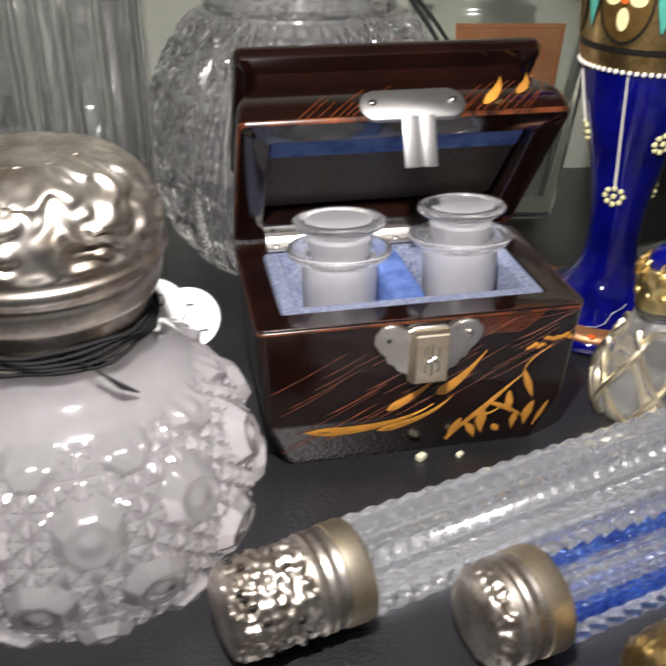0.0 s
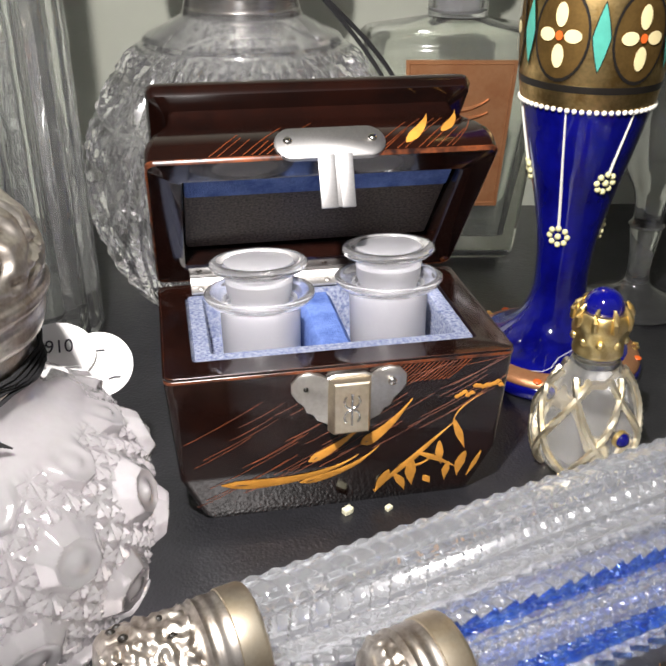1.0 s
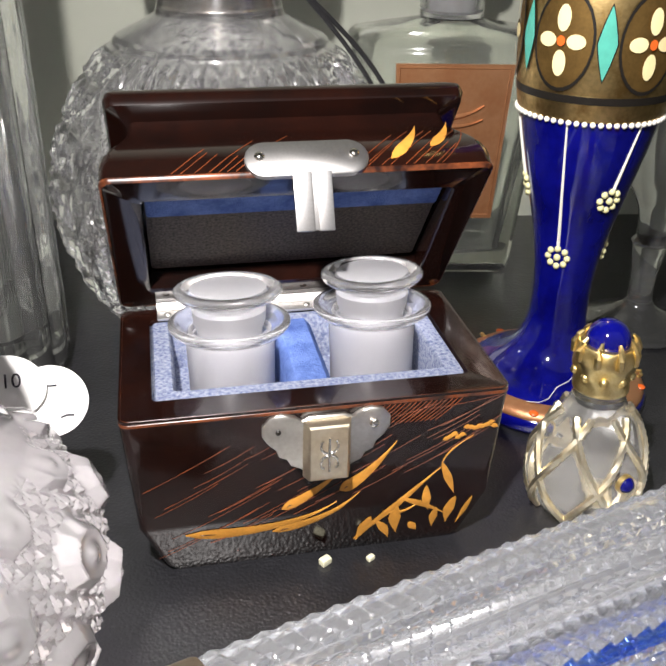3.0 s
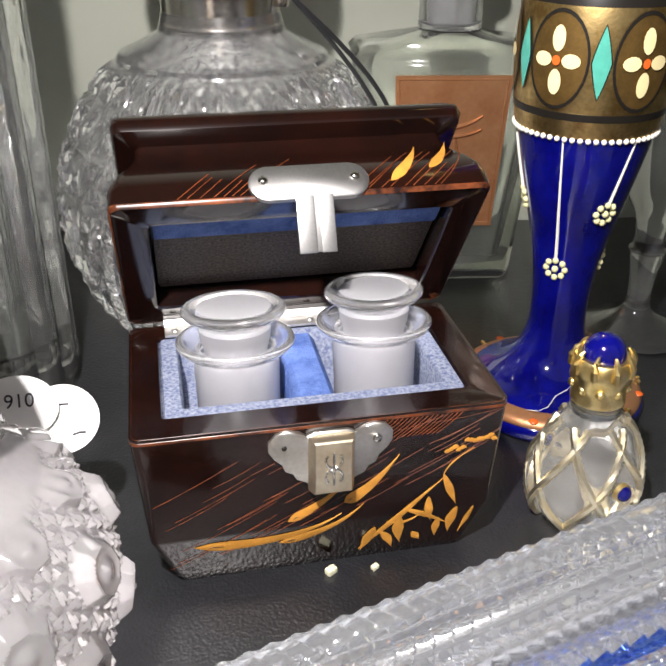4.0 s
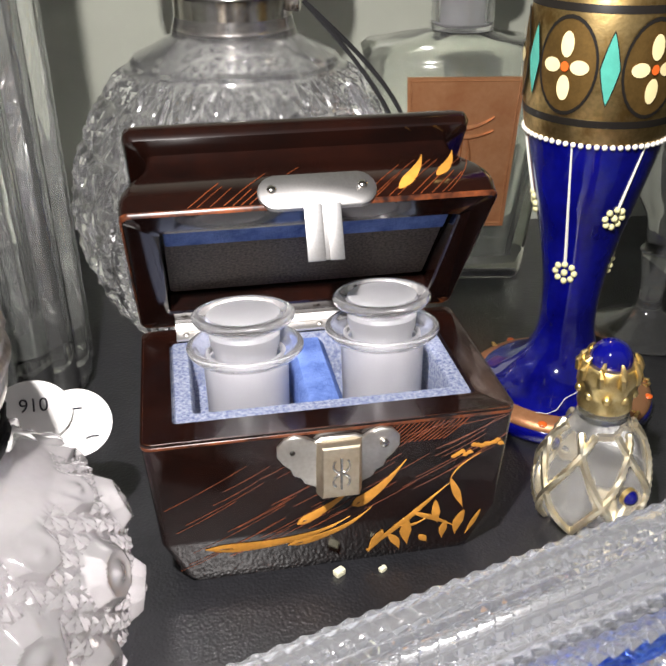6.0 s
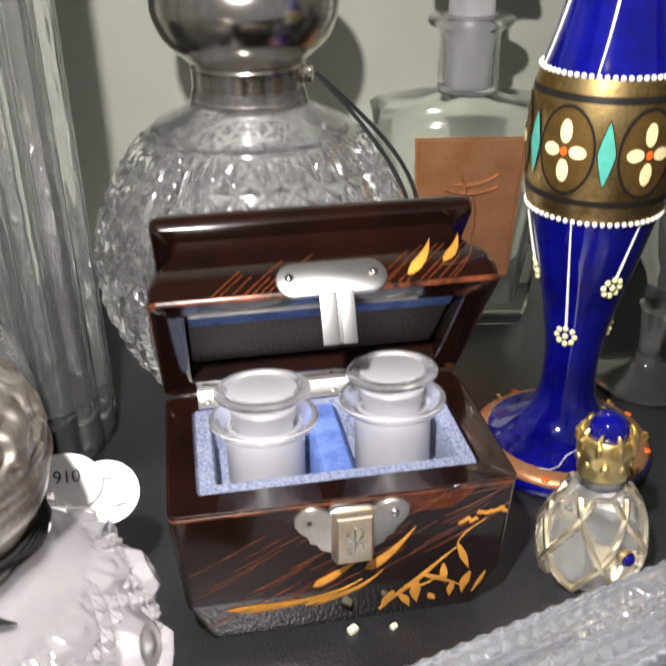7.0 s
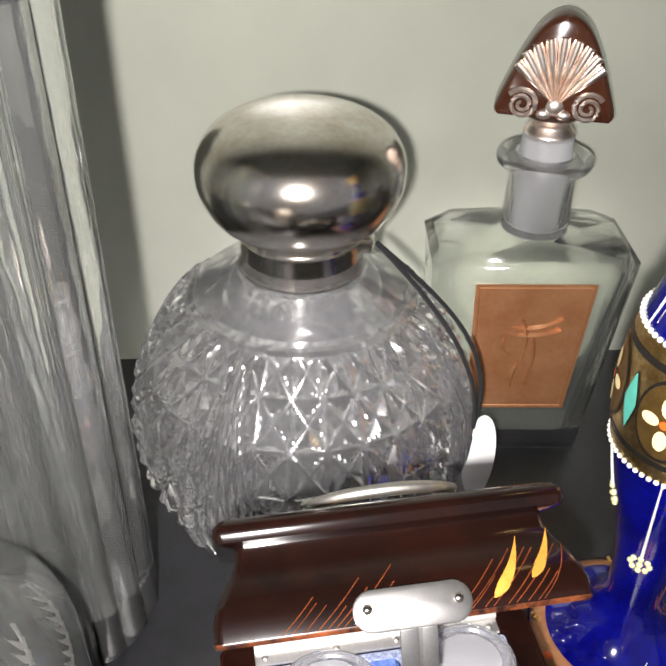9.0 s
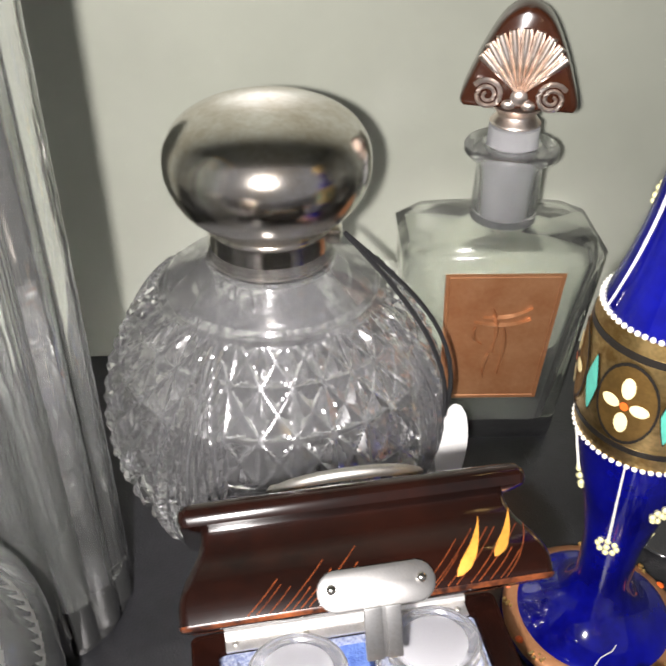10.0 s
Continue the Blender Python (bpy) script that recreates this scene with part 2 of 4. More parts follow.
slab("shelf", pose(0.03, 0.03, -0.006, 0, 0, -7), (0.9, 0.62, 0.012), LEATHER, "black pebbled leatherette covering of the cabinet shelf", "shelf")
slab("wall_back", pose(0.03, 0.225, 0.25, 0, 0, -7), (0.9, 0.012, 0.6), WALL, "grey-green painted back panel of the cabinet", "wall")
slab("wall_left", pose(-0.40, 0.10, 0.25, 0, 0, -7), (0.012, 0.5, 0.6), CABINET, "grey painted side panel of the cabinet", "wall")
slab("wall_right", pose(0.47, 0.0, 0.25, 0, 0, -7), (0.012, 0.5, 0.6), CABINET, "grey painted side panel of the cabinet", "wall")
slab("ceiling", pose(0.03, 0.06, 0.556, 0, 0, -7), (0.9, 0.5, 0.012), CABINET, "grey underside of the shelf above", "ceiling")


# ---- the lacquered perfume box ----
RIM, DEPTH, HALF = 0.041, 0.049, 0.040
OPEN = -55


def front(z):
    """How far the box's sides stand in from the rim at height z."""
    t = z / RIM
    return 0.0016 * (1 - t) / 0.66 if t > 0.34 else 0.0016 + 0.0050 * (0.34 - t) / 0.34


def perfume_box():
    top = thing("perfume_box", "open dark lacquered wooden perfume box with gold painted leaves", "box")
    bm = bmesh.new()
    rings = []
    for i in (0, 1, 2, 4, 6, 8, 9.6, 10, 10.4, 13, 16, 20, 24, 27, 30):
        z = RIM * 0.34 * i / 10
        d = front(z) + (0.0006 if i == 0 else 0)
        rings.append(rrect(HALF - d * 1.05, d * 0.55, DEPTH - d * 0.55, z, 0.002))
    rings.append(rrect(HALF - 0.0006, 0.0006, DEPTH - 0.0006, RIM + 0.0006, 0.002))
    for z, d in ((RIM + 0.0006, 0.0066), (RIM - 0.0005, 0.007), (0.006, 0.007)):
        rings.append(rrect(HALF - d, d + 0.0008, DEPTH - d * 0.8, z, 0.001))
    loft(bm, rings)
    part("body", bm, LACQUER, top)
    # worn edge along the rim
    bm = bmesh.new()
    loft(bm, [rrect(HALF + 0.00006, -0.00006, DEPTH + 0.00006, RIM - 0.0005, 0.002),
              rrect(HALF + 0.00008, -0.00008, DEPTH + 0.00008, RIM + 0.0001, 0.002),
              rrect(HALF - 0.00045, 0.00045, DEPTH - 0.00045, RIM + 0.00072, 0.002)], False, False)
    part("worn_rim", bm, EDGE, top, "rubbed reddish edge of the rim")
    # velvet lining with two wells
    bm = bmesh.new()
    lip = 0.0004
    loft(bm, [rrect(0.0331, 0.0072, 0.0432, RIM - 0.004, 0.001), rrect(0.0331, 0.0072, 0.0432, RIM + lip - 0.001, 0.001),
              rrect(0.0326, 0.0078, 0.0426, RIM + lip, 0.001), rrect(0.0292, 0.0108, 0.0412, RIM + lip, 0.001),
              rrect(0.0287, 0.0114, 0.0406, RIM + lip - 0.0008, 0.001), rrect(0.0283, 0.0120, 0.0402, 0.030, 0.001)], False, True)
    part("velvet_lining", bm, VELVET, top, "faded blue velvet lining")
    bm = bmesh.new()
    loft(bm, [[(sx * w, y, z) for sx, y in ((-1, 0.0110), (1, 0.0110), (1, 0.0410), (-1, 0.0410))]
              for w, z in ((0.0050, 0.0285), (0.0046, RIM - 0.002), (0.0032, RIM - 0.0003))])
    part("velvet_divider", bm, BLUEVELVET, top)
    # hinges
    bm = bmesh.new()
    box(bm, -0.0315, DEPTH - 0.0062, RIM + 0.0006, 0.0315, DEPTH - 0.0012, RIM + 0.0013, 0.0002)
    tube(bm, [(-0.0315, DEPTH - 0.0012, RIM + 0.0022), (0.0315, DEPTH - 0.0012, RIM + 0.0022)], 0.0013)
    hinge = part("hinge", bm, SATIN, top, "long pale metal hinge strip")
    for cx in (-0.029, -0.011, 0.0045, 0.012, 0.029):
        part("hinge_screw", blob(bmesh.new(), (cx, DEPTH - 0.0042, RIM + 0.0014), (0.0009, 0.0009, 0.0005)), SILVER, hinge)

    def on_front(x, z, h):
        d = front(z)
        return (x, d * 0.55 - 0.00012 - h, z)

    # lock plate: butterfly-shaped, with a raised engraved block
    lock = bmesh.new()
    half = [(0.0036, 0.0398), (0.0052, 0.0390), (0.0068, 0.0402), (0.0092, 0.0408), (0.0116, 0.0402), (0.0132, 0.0382), (0.0132, 0.0358), (0.0120, 0.0338), (0.0104, 0.0322),
            (0.0098, 0.0304), (0.0082, 0.0296), (0.0074, 0.0280), (0.0054, 0.0270), (0.0040, 0.0256), (0.0016, 0.0250)]
    outline = [(0.0008 + x, z) for x, z in half] + [(0.0008 - x, z) for x, z in reversed(half)]
    loft(lock, [[(x, on_front(x, z, 0)[1], z) for x, z in outline], [(x, on_front(x, z, 0.0007)[1], z) for x, z in outline],
                [(0.0008 + (x - 0.0008) * 0.95, on_front(x, z, 0.0010)[1], 0.0345 + (z - 0.0345) * 0.95) for x, z in outline]])
    plate = part("lock_plate", lock, SILVER, top, "dull silver butterfly-shaped lock plate")
    bm = bmesh.new()
    loft(bm, [[(0.0008 + sx * w, -0.0008 - y, 0.0322 + sz * h) for sx, sz in ((-1, -1), (1, -1), (1, 1), (-1, 1))]
              for w, h, y in ((0.0050, 0.0068, 0.0), (0.0044, 0.0068, 0.0014), (0.0041, 0.0066, 0.0024), (0.0038, 0.0062, 0.0027))])
    part("lock_block", bm, YELLOWED, plate, smooth=30)
    bm = bmesh.new()
    for s in (-1, 1):
        for dz in (-1, 1):
            arc = [(0.0008 + s * (0.0004 + 0.0014 * math.sin(t * 0.5)), -0.00360, 0.0322 + dz * (0.0003 + 0.0016 * (1 - math.cos(t * 0.55)))) for t in range(6)]
            tube(bm, arc, 0.00032, 6)
    tube(bm, [(0.0008, -0.00360, 0.0280), (0.0008, -0.0038, 0.0364)], 0.0003, 6)
    part("engraved_ornament", bm, BRIGHT, plate, "bright engraved flower ornament")
    bm = blob(bmesh.new(), (0.0105, -0.0014, 0.0372), (0.0011, 0.0008, 0.0011))
    part("rivet", bm, BRIGHT, plate)
    bm = blob(bmesh.new(), (-0.0092, -0.0012, 0.0369), (0.0006, 0.0004, 0.0006))
    part("empty_rivet_hole", bm, ENAMELBLACK, plate, "dark empty rivet hole")

    # painted leaves on the front
    def leaf(points, width, place, head=0.25, mat=PAINTGOLD, name="painted_leaf", lift=0.00016):
        pts = bezier(*points, 14)
        part(name, ribbon(bmesh.new(), pts, leaf_widths(14, width, head), place, lift), mat, top)

    for pts, w in ((((-0.0290, 0.0115), (-0.008, 0.0085), (0.0035, 0.0165)), 0.0027),
                   (((-0.0105, 0.0095), (0.0015, 0.0110), (0.0085, 0.0185)), 0.0021),
                   (((-0.0085, 0.0160), (-0.0010, 0.0195), (0.0045, 0.0250)), 0.0022),
                   (((0.0040, 0.0195), (0.0100, 0.0220), (0.0160, 0.0310)), 0.0027)):
        leaf(pts, w * 1.15, on_front, 0.13)
        (ax, az), (bx, bz) = bezier(*pts, 14)[1:3]
        leaf(((ax, az), ((ax + bx) / 2, (az + bz) / 2), (bx, bz)), 0.0007, on_front, 0.5, ENAMELBLACK, "painted_dot", 0.00024)
    for pts, w in ((((0.0080, 0.0035), (0.0160, 0.0130), (0.0265, 0.0228)), 0.0018), (((0.0265, 0.0240), (0.0285, 0.0190), (0.0300, 0.0150)), 0.0019),
                   (((0.0180, 0.0150), (0.0215, 0.0140), (0.0290, 0.0085)), 0.0016), (((0.0235, 0.0180), (0.0235, 0.0140), (0.0245, 0.0105)), 0.0021),
                   (((0.0305, 0.0140), (0.0290, 0.0100), (0.0293, 0.0055)), 0.0026), (((0.0265, 0.0110), (0.0258, 0.0080), (0.0262, 0.0045)), 0.0020),
                   (((0.0172, 0.0130), (0.0165, 0.0090), (0.0178, 0.0040)), 0.0029), (((0.0115, 0.0105), (0.0100, 0.0070), (0.0085, 0.0030)), 0.0027),
                   (((0.0128, 0.0085), (0.0150, 0.0065), (0.0160, 0.0025)), 0.0022), (((0.0205, 0.0070), (0.0215, 0.0055), (0.0225, 0.0040)), 0.0020),
                   (((0.0345, 0.0135), (0.0332, 0.0090), (0.0318, 0.0050)), 0.0014), (((0.0140, 0.0120), (0.0185, 0.0090), (0.0225, 0.0140)), 0.0010)):
        leaf(pts, w, on_front, 0.45)
    seeds = random.Random(3)
    for i in range(13):
        x = 0.0262 + 0.0105 * i / 12
        z = 0.0305 + 0.0022 * (i / 12) + seeds.uniform(-0.0010, 0.0012)
        leaf(((x, z), (x + 0.0006, z + 0.0003), (x + 0.0016, z + seeds.uniform(-0.0005, 0.0009))), 0.0013, on_front, 0.5, name="painted_seed")
    leaf(((0.0265, 0.0235), (0.0270, 0.0270), (0.0330, 0.0305)), 0.0005, on_front, 0.5, name="painted_stalk")
    fine = bmesh.new()
    rnd = random.Random(8)
    for i in range(44):
        x0 = rnd.uniform(-0.039, 0.026)
        z0 = max(0.004, 0.0110 + (x0 + 0.037) * 0.28 + rnd.uniform(-0.007, 0.014))
        ln = rnd.uniform(0.010, 0.024)
        x1, z1 = min(0.0385, x0 + ln * 0.87), min(0.0402, z0 + ln * 0.47)
        ribbon(fine, bezier((x0, z0), ((x0 + x1) / 2, (z0 + z1) / 2 - 0.0006), (x1, z1), 7), [0.00012] * 7, on_front, 0.00005)
    for i in range(16):
        x0 = 0.0075 + 0.0011 * i
        ribbon(fine, bezier((x0, 0.0355), (x0 + 0.003, 0.0378), (x0 + 0.0055, 0.0404), 6), [0.00022] * 6, on_front, 0.00006)
    tagged(part("fine_brush_work", fine, PAINTRED, top, "fine red-brown brush lines"), kind="stuff")

    # lid, hinged open
    lid_m = pose(0, DEPTH, RIM + 0.0018, OPEN, 0, 0)
    bm = bmesh.new()

    def lr(d, z, r=0.002):
        return rrect(HALF - d, -DEPTH + d, -d, z, r)

    cove = [(0.0, 0.0006), (0.0, 0.0045), (0.0006, 0.0070), (0.0018, 0.0098), (0.0034, 0.0125), (0.0048, 0.0150), (0.0056, 0.0175), (0.0058, 0.0196),
            (0.0034, 0.0200), (0.0018, 0.0206), (0.0012, 0.0222), (0.0014, 0.0240), (0.0026, 0.0254), (0.0050, 0.0260)]
    rings = [lr(0.0078, 0.0080, 0.001), lr(0.0078, 0.0080, 0.001), lr(0.0074, 0.0004, 0.001), lr(0.0068, 0.0, 0.001), lr(0.0006, 0.0)]
    rings = rings[1:] + [lr(d, z) for d, z in cove]
    loft(bm, rings)
    lid = part("lid", bm, LACQUER, top, "raised lacquered lid with moulded top", m=lid_m)
    bm = bmesh.new()
    loft(bm, [lr(0.00045, -0.00012), lr(-0.00007, 0.0005), lr(-0.00007, 0.0010)], False, False)
    part("worn_edge", bm, EDGE, lid, "rubbed reddish edge of the lid")
    bm = bmesh.new()
    loft(bm, [rrect(HALF - 0.0080, 0.0, DEPTH - 0.0162, 0.0008, 0.001), rrect(HALF - 0.0082, 0.0002, DEPTH - 0.0164, 0.0, 0.001)])
    part("mirror", bm, MIRROR, lid, "dusty blind old mirror in the lid", m=pose(0, -DEPTH + 0.0080, 0.0036, 3, 0, 0))
    # thin blue strip laid over the mirror panel's upper quarter
    bm = bmesh.new()
    loft(bm, [rrect(HALF - 0.0081, 0.0001, 0.0088, -0.0002, 0.0006), rrect(HALF - 0.0083, 0.0003, 0.0086, -0.0009, 0.0006)])
    part("blue_strip", bm, BLUEVELVET, lid, "blue strip across the upper end of the mirror", m=pose(0, -DEPTH + 0.0080, 0.0036, 3, 0, 0))

    def on_lid(x, z, h):
        """The lid's front: height z above its edge."""
        d = 0.0
        for (d0, z0), (d1, z1) in zip(cove, cove[1:]):
            if z0 <= z <= z1:
                d = d0 + (d1 - d0) * (z - z0) / (z1 - z0)
                break
        return (x, -DEPTH + d - 0.00012 - h, z)

    def stadium(cx, cz, hw, hh, k=10):
        return [(cx + (hw - hh) * (1 if math.cos(a) >= 0 else -1) + hh * math.cos(a), cz + hh * math.sin(a)) for a in (math.pi * (2 * i + 1) / (2 * k) for i in range(2 * k))]

    bm = bmesh.new()
    st = stadium(0.0008, 0.0033, 0.0126, 0.0043)
    flat = -DEPTH - 0.0006
    loft(bm, [[(x, flat + 0.0008, z) for x, z in st], [(x, flat - 0.0002, z) for x, z in st],
              [(0.0008 + (x - 0.0008) * 0.96, flat - 0.0005, 0.0033 + (z - 0.0033) * 0.93) for x, z in st]])
    plate = part("latch_plate", bm, PEWTER, lid, "dull silver latch plate with round ends")
    for x in (-0.0088, 0.0104):
        part("rivet", blob(bmesh.new(), (x, flat - 0.0006, 0.0038), (0.0011, 0.0007, 0.0011)), BRIGHT, plate)
    bm = bmesh.new()
    box(bm, -0.0028, -0.0009, -0.0112, 0.0010, 0.0, 0.0006, 0.0003)
    box(bm, 0.0018, -0.0009, -0.0112, 0.0050, 0.0, 0.0006, 0.0003)
    box(bm, -0.0026, -0.0005, -0.0110, 0.0048, 0.0001, 0.0004, 0.0002)
    part("hasp", bm, DULL, plate, "bright silver hinged hasp", smooth=30, m=pose(0, flat - 0.0003, -0.0010, 30, 0, 0))
    for pts, w in ((((0.0182, 0.0028), (0.0235, 0.0070), (0.0266, 0.0150)), 0.0026), (((0.0272, 0.0058), (0.0316, 0.0095), (0.0340, 0.0160)), 0.0023)):
        p = bezier(*pts, 14)
        part("painted_leaf", ribbon(bmesh.new(), p, leaf_widths(14, w), on_lid), PAINTGOLD, lid)
    fine = bmesh.new()
    for i in range(26):
        x0 = -0.026 + 0.0022 * i + rnd.uniform(-0.001, 0.001)
        if -0.008 < x0 < 0.009:
            continue
        ln = rnd.uniform(0.004, 0.012)
        ribbon(fine, bezier((x0, 0.0012), (x0 + ln * 0.5, 0.0012 + ln * 0.42), (min(0.036, x0 + ln), 0.0012 + ln * 0.95), 6), [0.00018] * 6, on_lid, 0.00006)
    tagged(part("fine_brush_work", fine, PAINTRED, lid), kind="stuff")
    # bail handle on the lid's top
    bm = bmesh.new()
    arc = [(0.0172 * math.cos(math.pi * t / 16) + 0.001, -DEPTH / 2 - 0.004 - 0.010 * math.sin(math.pi * t / 16), 0.0285 + 0.0006 * math.sin(math.pi * t / 16)) for t in range(17)]
    tube(bm, arc, 0.0011, 10, [1.0 + 0.35 * math.sin(math.pi * t / 16) for t in range(17)])
    handle = part("handle", bm, SILVER, lid, "dull silver bail handle")
    for s in (-1, 1):
        bm = turned([(0.0032, 0.0258), (0.0032, 0.0264), (0.0016, 0.0268), (0.0014, 0.0284), (0.0020, 0.0290), (0.0012, 0.0302)], 16)
        part("handle_post", bm, SILVER, handle, m=pose(0.001 + s * 0.0172, -DEPTH / 2 - 0.004, 0))
    for i in range(6):
        x = -0.022 + 0.008 * i
        pts = bezier((x, -0.0335), (x + 0.004, -0.0385), (x + 0.008, -0.0370), 10)
        part("painted_leaf", ribbon(bmesh.new(), pts, leaf_widths(10, 0.0030), lambda a, b, h: (a, b, 0.02612 + h)), PAINTGOLD, lid)
    return top


perfume_box()


def vial(at, turn=0):
    top = thing("scent_vial", "frosted glass scent vial with flat oval stopper in velvet", "bottle", at, turn, "vials in the box")
    bm = turned([(0.0078, 0.0), (0.0090, 0.0008), (0.0093, 0.003), (0.0094, 0.0235), (0.0096, 0.0340), (0.0094, 0.0350), (0.0080, 0.0350), (0.0072, 0.0030), (0.002, 0.0028)], 48)
    part("bottle_body", bm, FROST, top)
    bm = turned(smooth_profile([(0.0082, 0.0349), (0.0104, 0.0351), (0.0124, 0.0364), (0.0132, 0.0376), (0.0130, 0.0384), (0.0120, 0.0385), (0.0104, 0.0374), (0.0084, 0.0368)], 4), 48, closed=True)
    part("flange", bm, VIALGLASS, top, "clear glass rolled lip")
    bm = turned([(0.0066, 0.020), (0.0070, 0.036), (0.0078, 0.0385), (0.0080, 0.0410), (0.0074, 0.0417)], 40)
    stopper = part("stopper", bm, FROST, top, "ground glass stopper neck")
    bm = turned([(0.0001, 0.0418), (0.0072, 0.0418), (0.0090, 0.0428), (0.0110, 0.0440), (0.0116, 0.0448), (0.0116, 0.0454), (0.0110, 0.0459), (0.0096, 0.0459), (0.0088, 0.0453), (0.0001, 0.0455)], 56, squash=0.94)
    part("stopper_disc", bm, VIALGLASS, stopper, "clear flat stopper disc")
    bm = turned([(0.0002, 0.04535), (0.0078, 0.04535), (0.0082, 0.0456), (0.0078, 0.0459), (0.0002, 0.0459)], 48, squash=0.94)
    part("frosted_centre", bm, WHITEFROST, stopper, "white frosted centre of the stopper")
    return top


first = vial((-0.0160, 0.0200, 0.0122))
first.matrix_basis = pose(-0.0160, 0.0200, 0.0122, -6, 0, 0)
copy_thing(first, pose(0.0158, 0.0208, 0.0134, -5, 3.5, 35))


# ---- large cut glass bottle with a silver lid ----
def cut_bottle():
    top = thing("cut_glass_bottle", "round cut glass scent bottle with a domed silver lid", "bottle", (-0.006, 0.140, 0.0))
    prof = smooth_profile([(0.036, 0.0), (0.043, 0.004), (0.050, 0.016), (0.0555, 0.032), (0.0565, 0.046), (0.054, 0.060), (0.0475, 0.074), (0.0405, 0.084), (0.0352, 0.0888)], 17)
    prof = even(prof, 0.0150 / 16)
    run, total = {}, 0.0
    for (r0, z0), (r1, z1) in zip(prof, prof[1:]):
        run[z0] = total
        total += math.hypot(r1 - r0, z1 - z0)
    run[prof[-1][1]] = total

    def line(x):
        return abs(x - round(x))

    def facets(a, z, r):
        s = run.get(z, total) / total
        q = (a + math.pi / 2 - 0.19) * 4 / (2 * math.pi)
        d = abs((q + 0.5) % 1 - 0.5) * 2
        edge = 0.70 + 0.42 * (s - 0.5)
        fade = min(1, max(0, (s - 0.10) / 0.06)) * min(1, max(0, (1 - s) / 0.03))
        if d < edge:
            u, v = a * 30 / (2 * math.pi) + 0.5, s * total / 0.0150
            return r + fade * (0.0105 * min(line(u), line(v), 0.72 * line(u + v), 0.72 * line(u - v)) - 0.0009)
        if d < edge + 0.07:
            return r + 0.0018 * fade * math.sin(math.pi * (d - edge) / 0.07) ** 0.6
        return r + 0.0015 * fade * math.cos((1 - d) / max(0.08, 0.93 - edge) * 5.5 * math.pi)

    cavity = [(0.0170, 0.0985), (0.030, 0.080), (0.045, 0.060), (0.047, 0.040), (0.040, 0.016), (0.022, 0.009), (0.004, 0.008)]
    bm = bmesh.new()
    lathe(bm, prof + [(0.0335, 0.0894), (0.0334, 0.0908), (0.0322, 0.0920), (0.0260, 0.0948), (0.0200, 0.0980), (0.0185, 0.104), (0.0170, 0.104)] + cavity, 480, facets_outer(facets, 0.0889))
    for f in bm.faces:
        c = f.calc_center_median()
        f.material_index = 1 if math.hypot(c.x, c.y) < 0.0172 or all(any(abs(math.hypot(v.co.x, v.co.y) - r) < 1e-5 and abs(v.co.z - z) < 1e-6 for r, z in cavity) for v in f.verts) else 0
    part("glass_body", bm, [CUT, CLOUDY], top, smooth=9)
    bm = turned(smooth_profile([(0.0186, 0.0990), (0.0188, 0.1000), (0.0186, 0.1010), (0.0186, 0.1092), (0.0190, 0.1100), (0.0186, 0.1110)], 4), 64)
    part("collar", bm, BRIGHT, top, "polished silver collar")
    bm = turned(smooth_profile([(0.0183, 0.1108), (0.0192, 0.1116), (0.0220, 0.1140), (0.0264, 0.1182), (0.0293, 0.1245), (0.0300, 0.1295), (0.0290, 0.1350), (0.0252, 0.1405),
                                (0.0185, 0.1443), (0.0100, 0.1461), (0.0002, 0.1465)], 6), 96)
    lid = part("silver_lid", bm, BRIGHT, top, "domed mushroom lid in worn polished silver")
    bm = box(bmesh.new(), 0.0175, -0.003, 0.1050, 0.0215, 0.003, 0.1095, 0.0006)
    part("lid_hinge", bm, BRIGHT, lid, m=pose(0, 0, 0, 0, 0, -18))
    return top


def facets_outer(fn, limit):
    seen = {"last": -1.0, "inside": False}

    def go(a, z, r):
        if a == 0:
            seen["inside"] = seen["inside"] or z < seen["last"] or z > limit
            seen["last"] = z
        return r if seen["inside"] else fn(a, z, r)
    return go


cut_bottle()


def cord_and_tag():
    top = thing("price_tag", "white card price tag on a twisted black cord", "tag", (-0.006, 0.140, 0.0))
    for k in (0, 1):
        pts = []
        for i in range(15):
            t = i / 14
            z = 0.108 - 0.058 * t
            r = 0.0225 + 0.0355 * math.sin(min(1, t * 1.05) * math.pi / 2) + 0.0025 * k * math.sin(math.pi * t)
            a = radians(-20 - 10 * t + 6 * k * math.sin(math.pi * t))
            pts.append((r * math.cos(a), r * math.sin(a), z))
        part("cord", tube(bmesh.new(), pts, 0.0008, 6), THREAD, top, "twisted black cord")
    bm = bmesh.new()
    loft(bm, [[(0.057 + 0.0055 * math.cos(a) - 0.4 * y, -0.022 + y, 0.029 + 0.019 * math.sin(a)) for a in (2 * math.pi * i / 28 for i in range(28))] for y in (0, 0.0005)])
    part("card", bm, PAPER, top, "white oval card")


cord_and_tag()


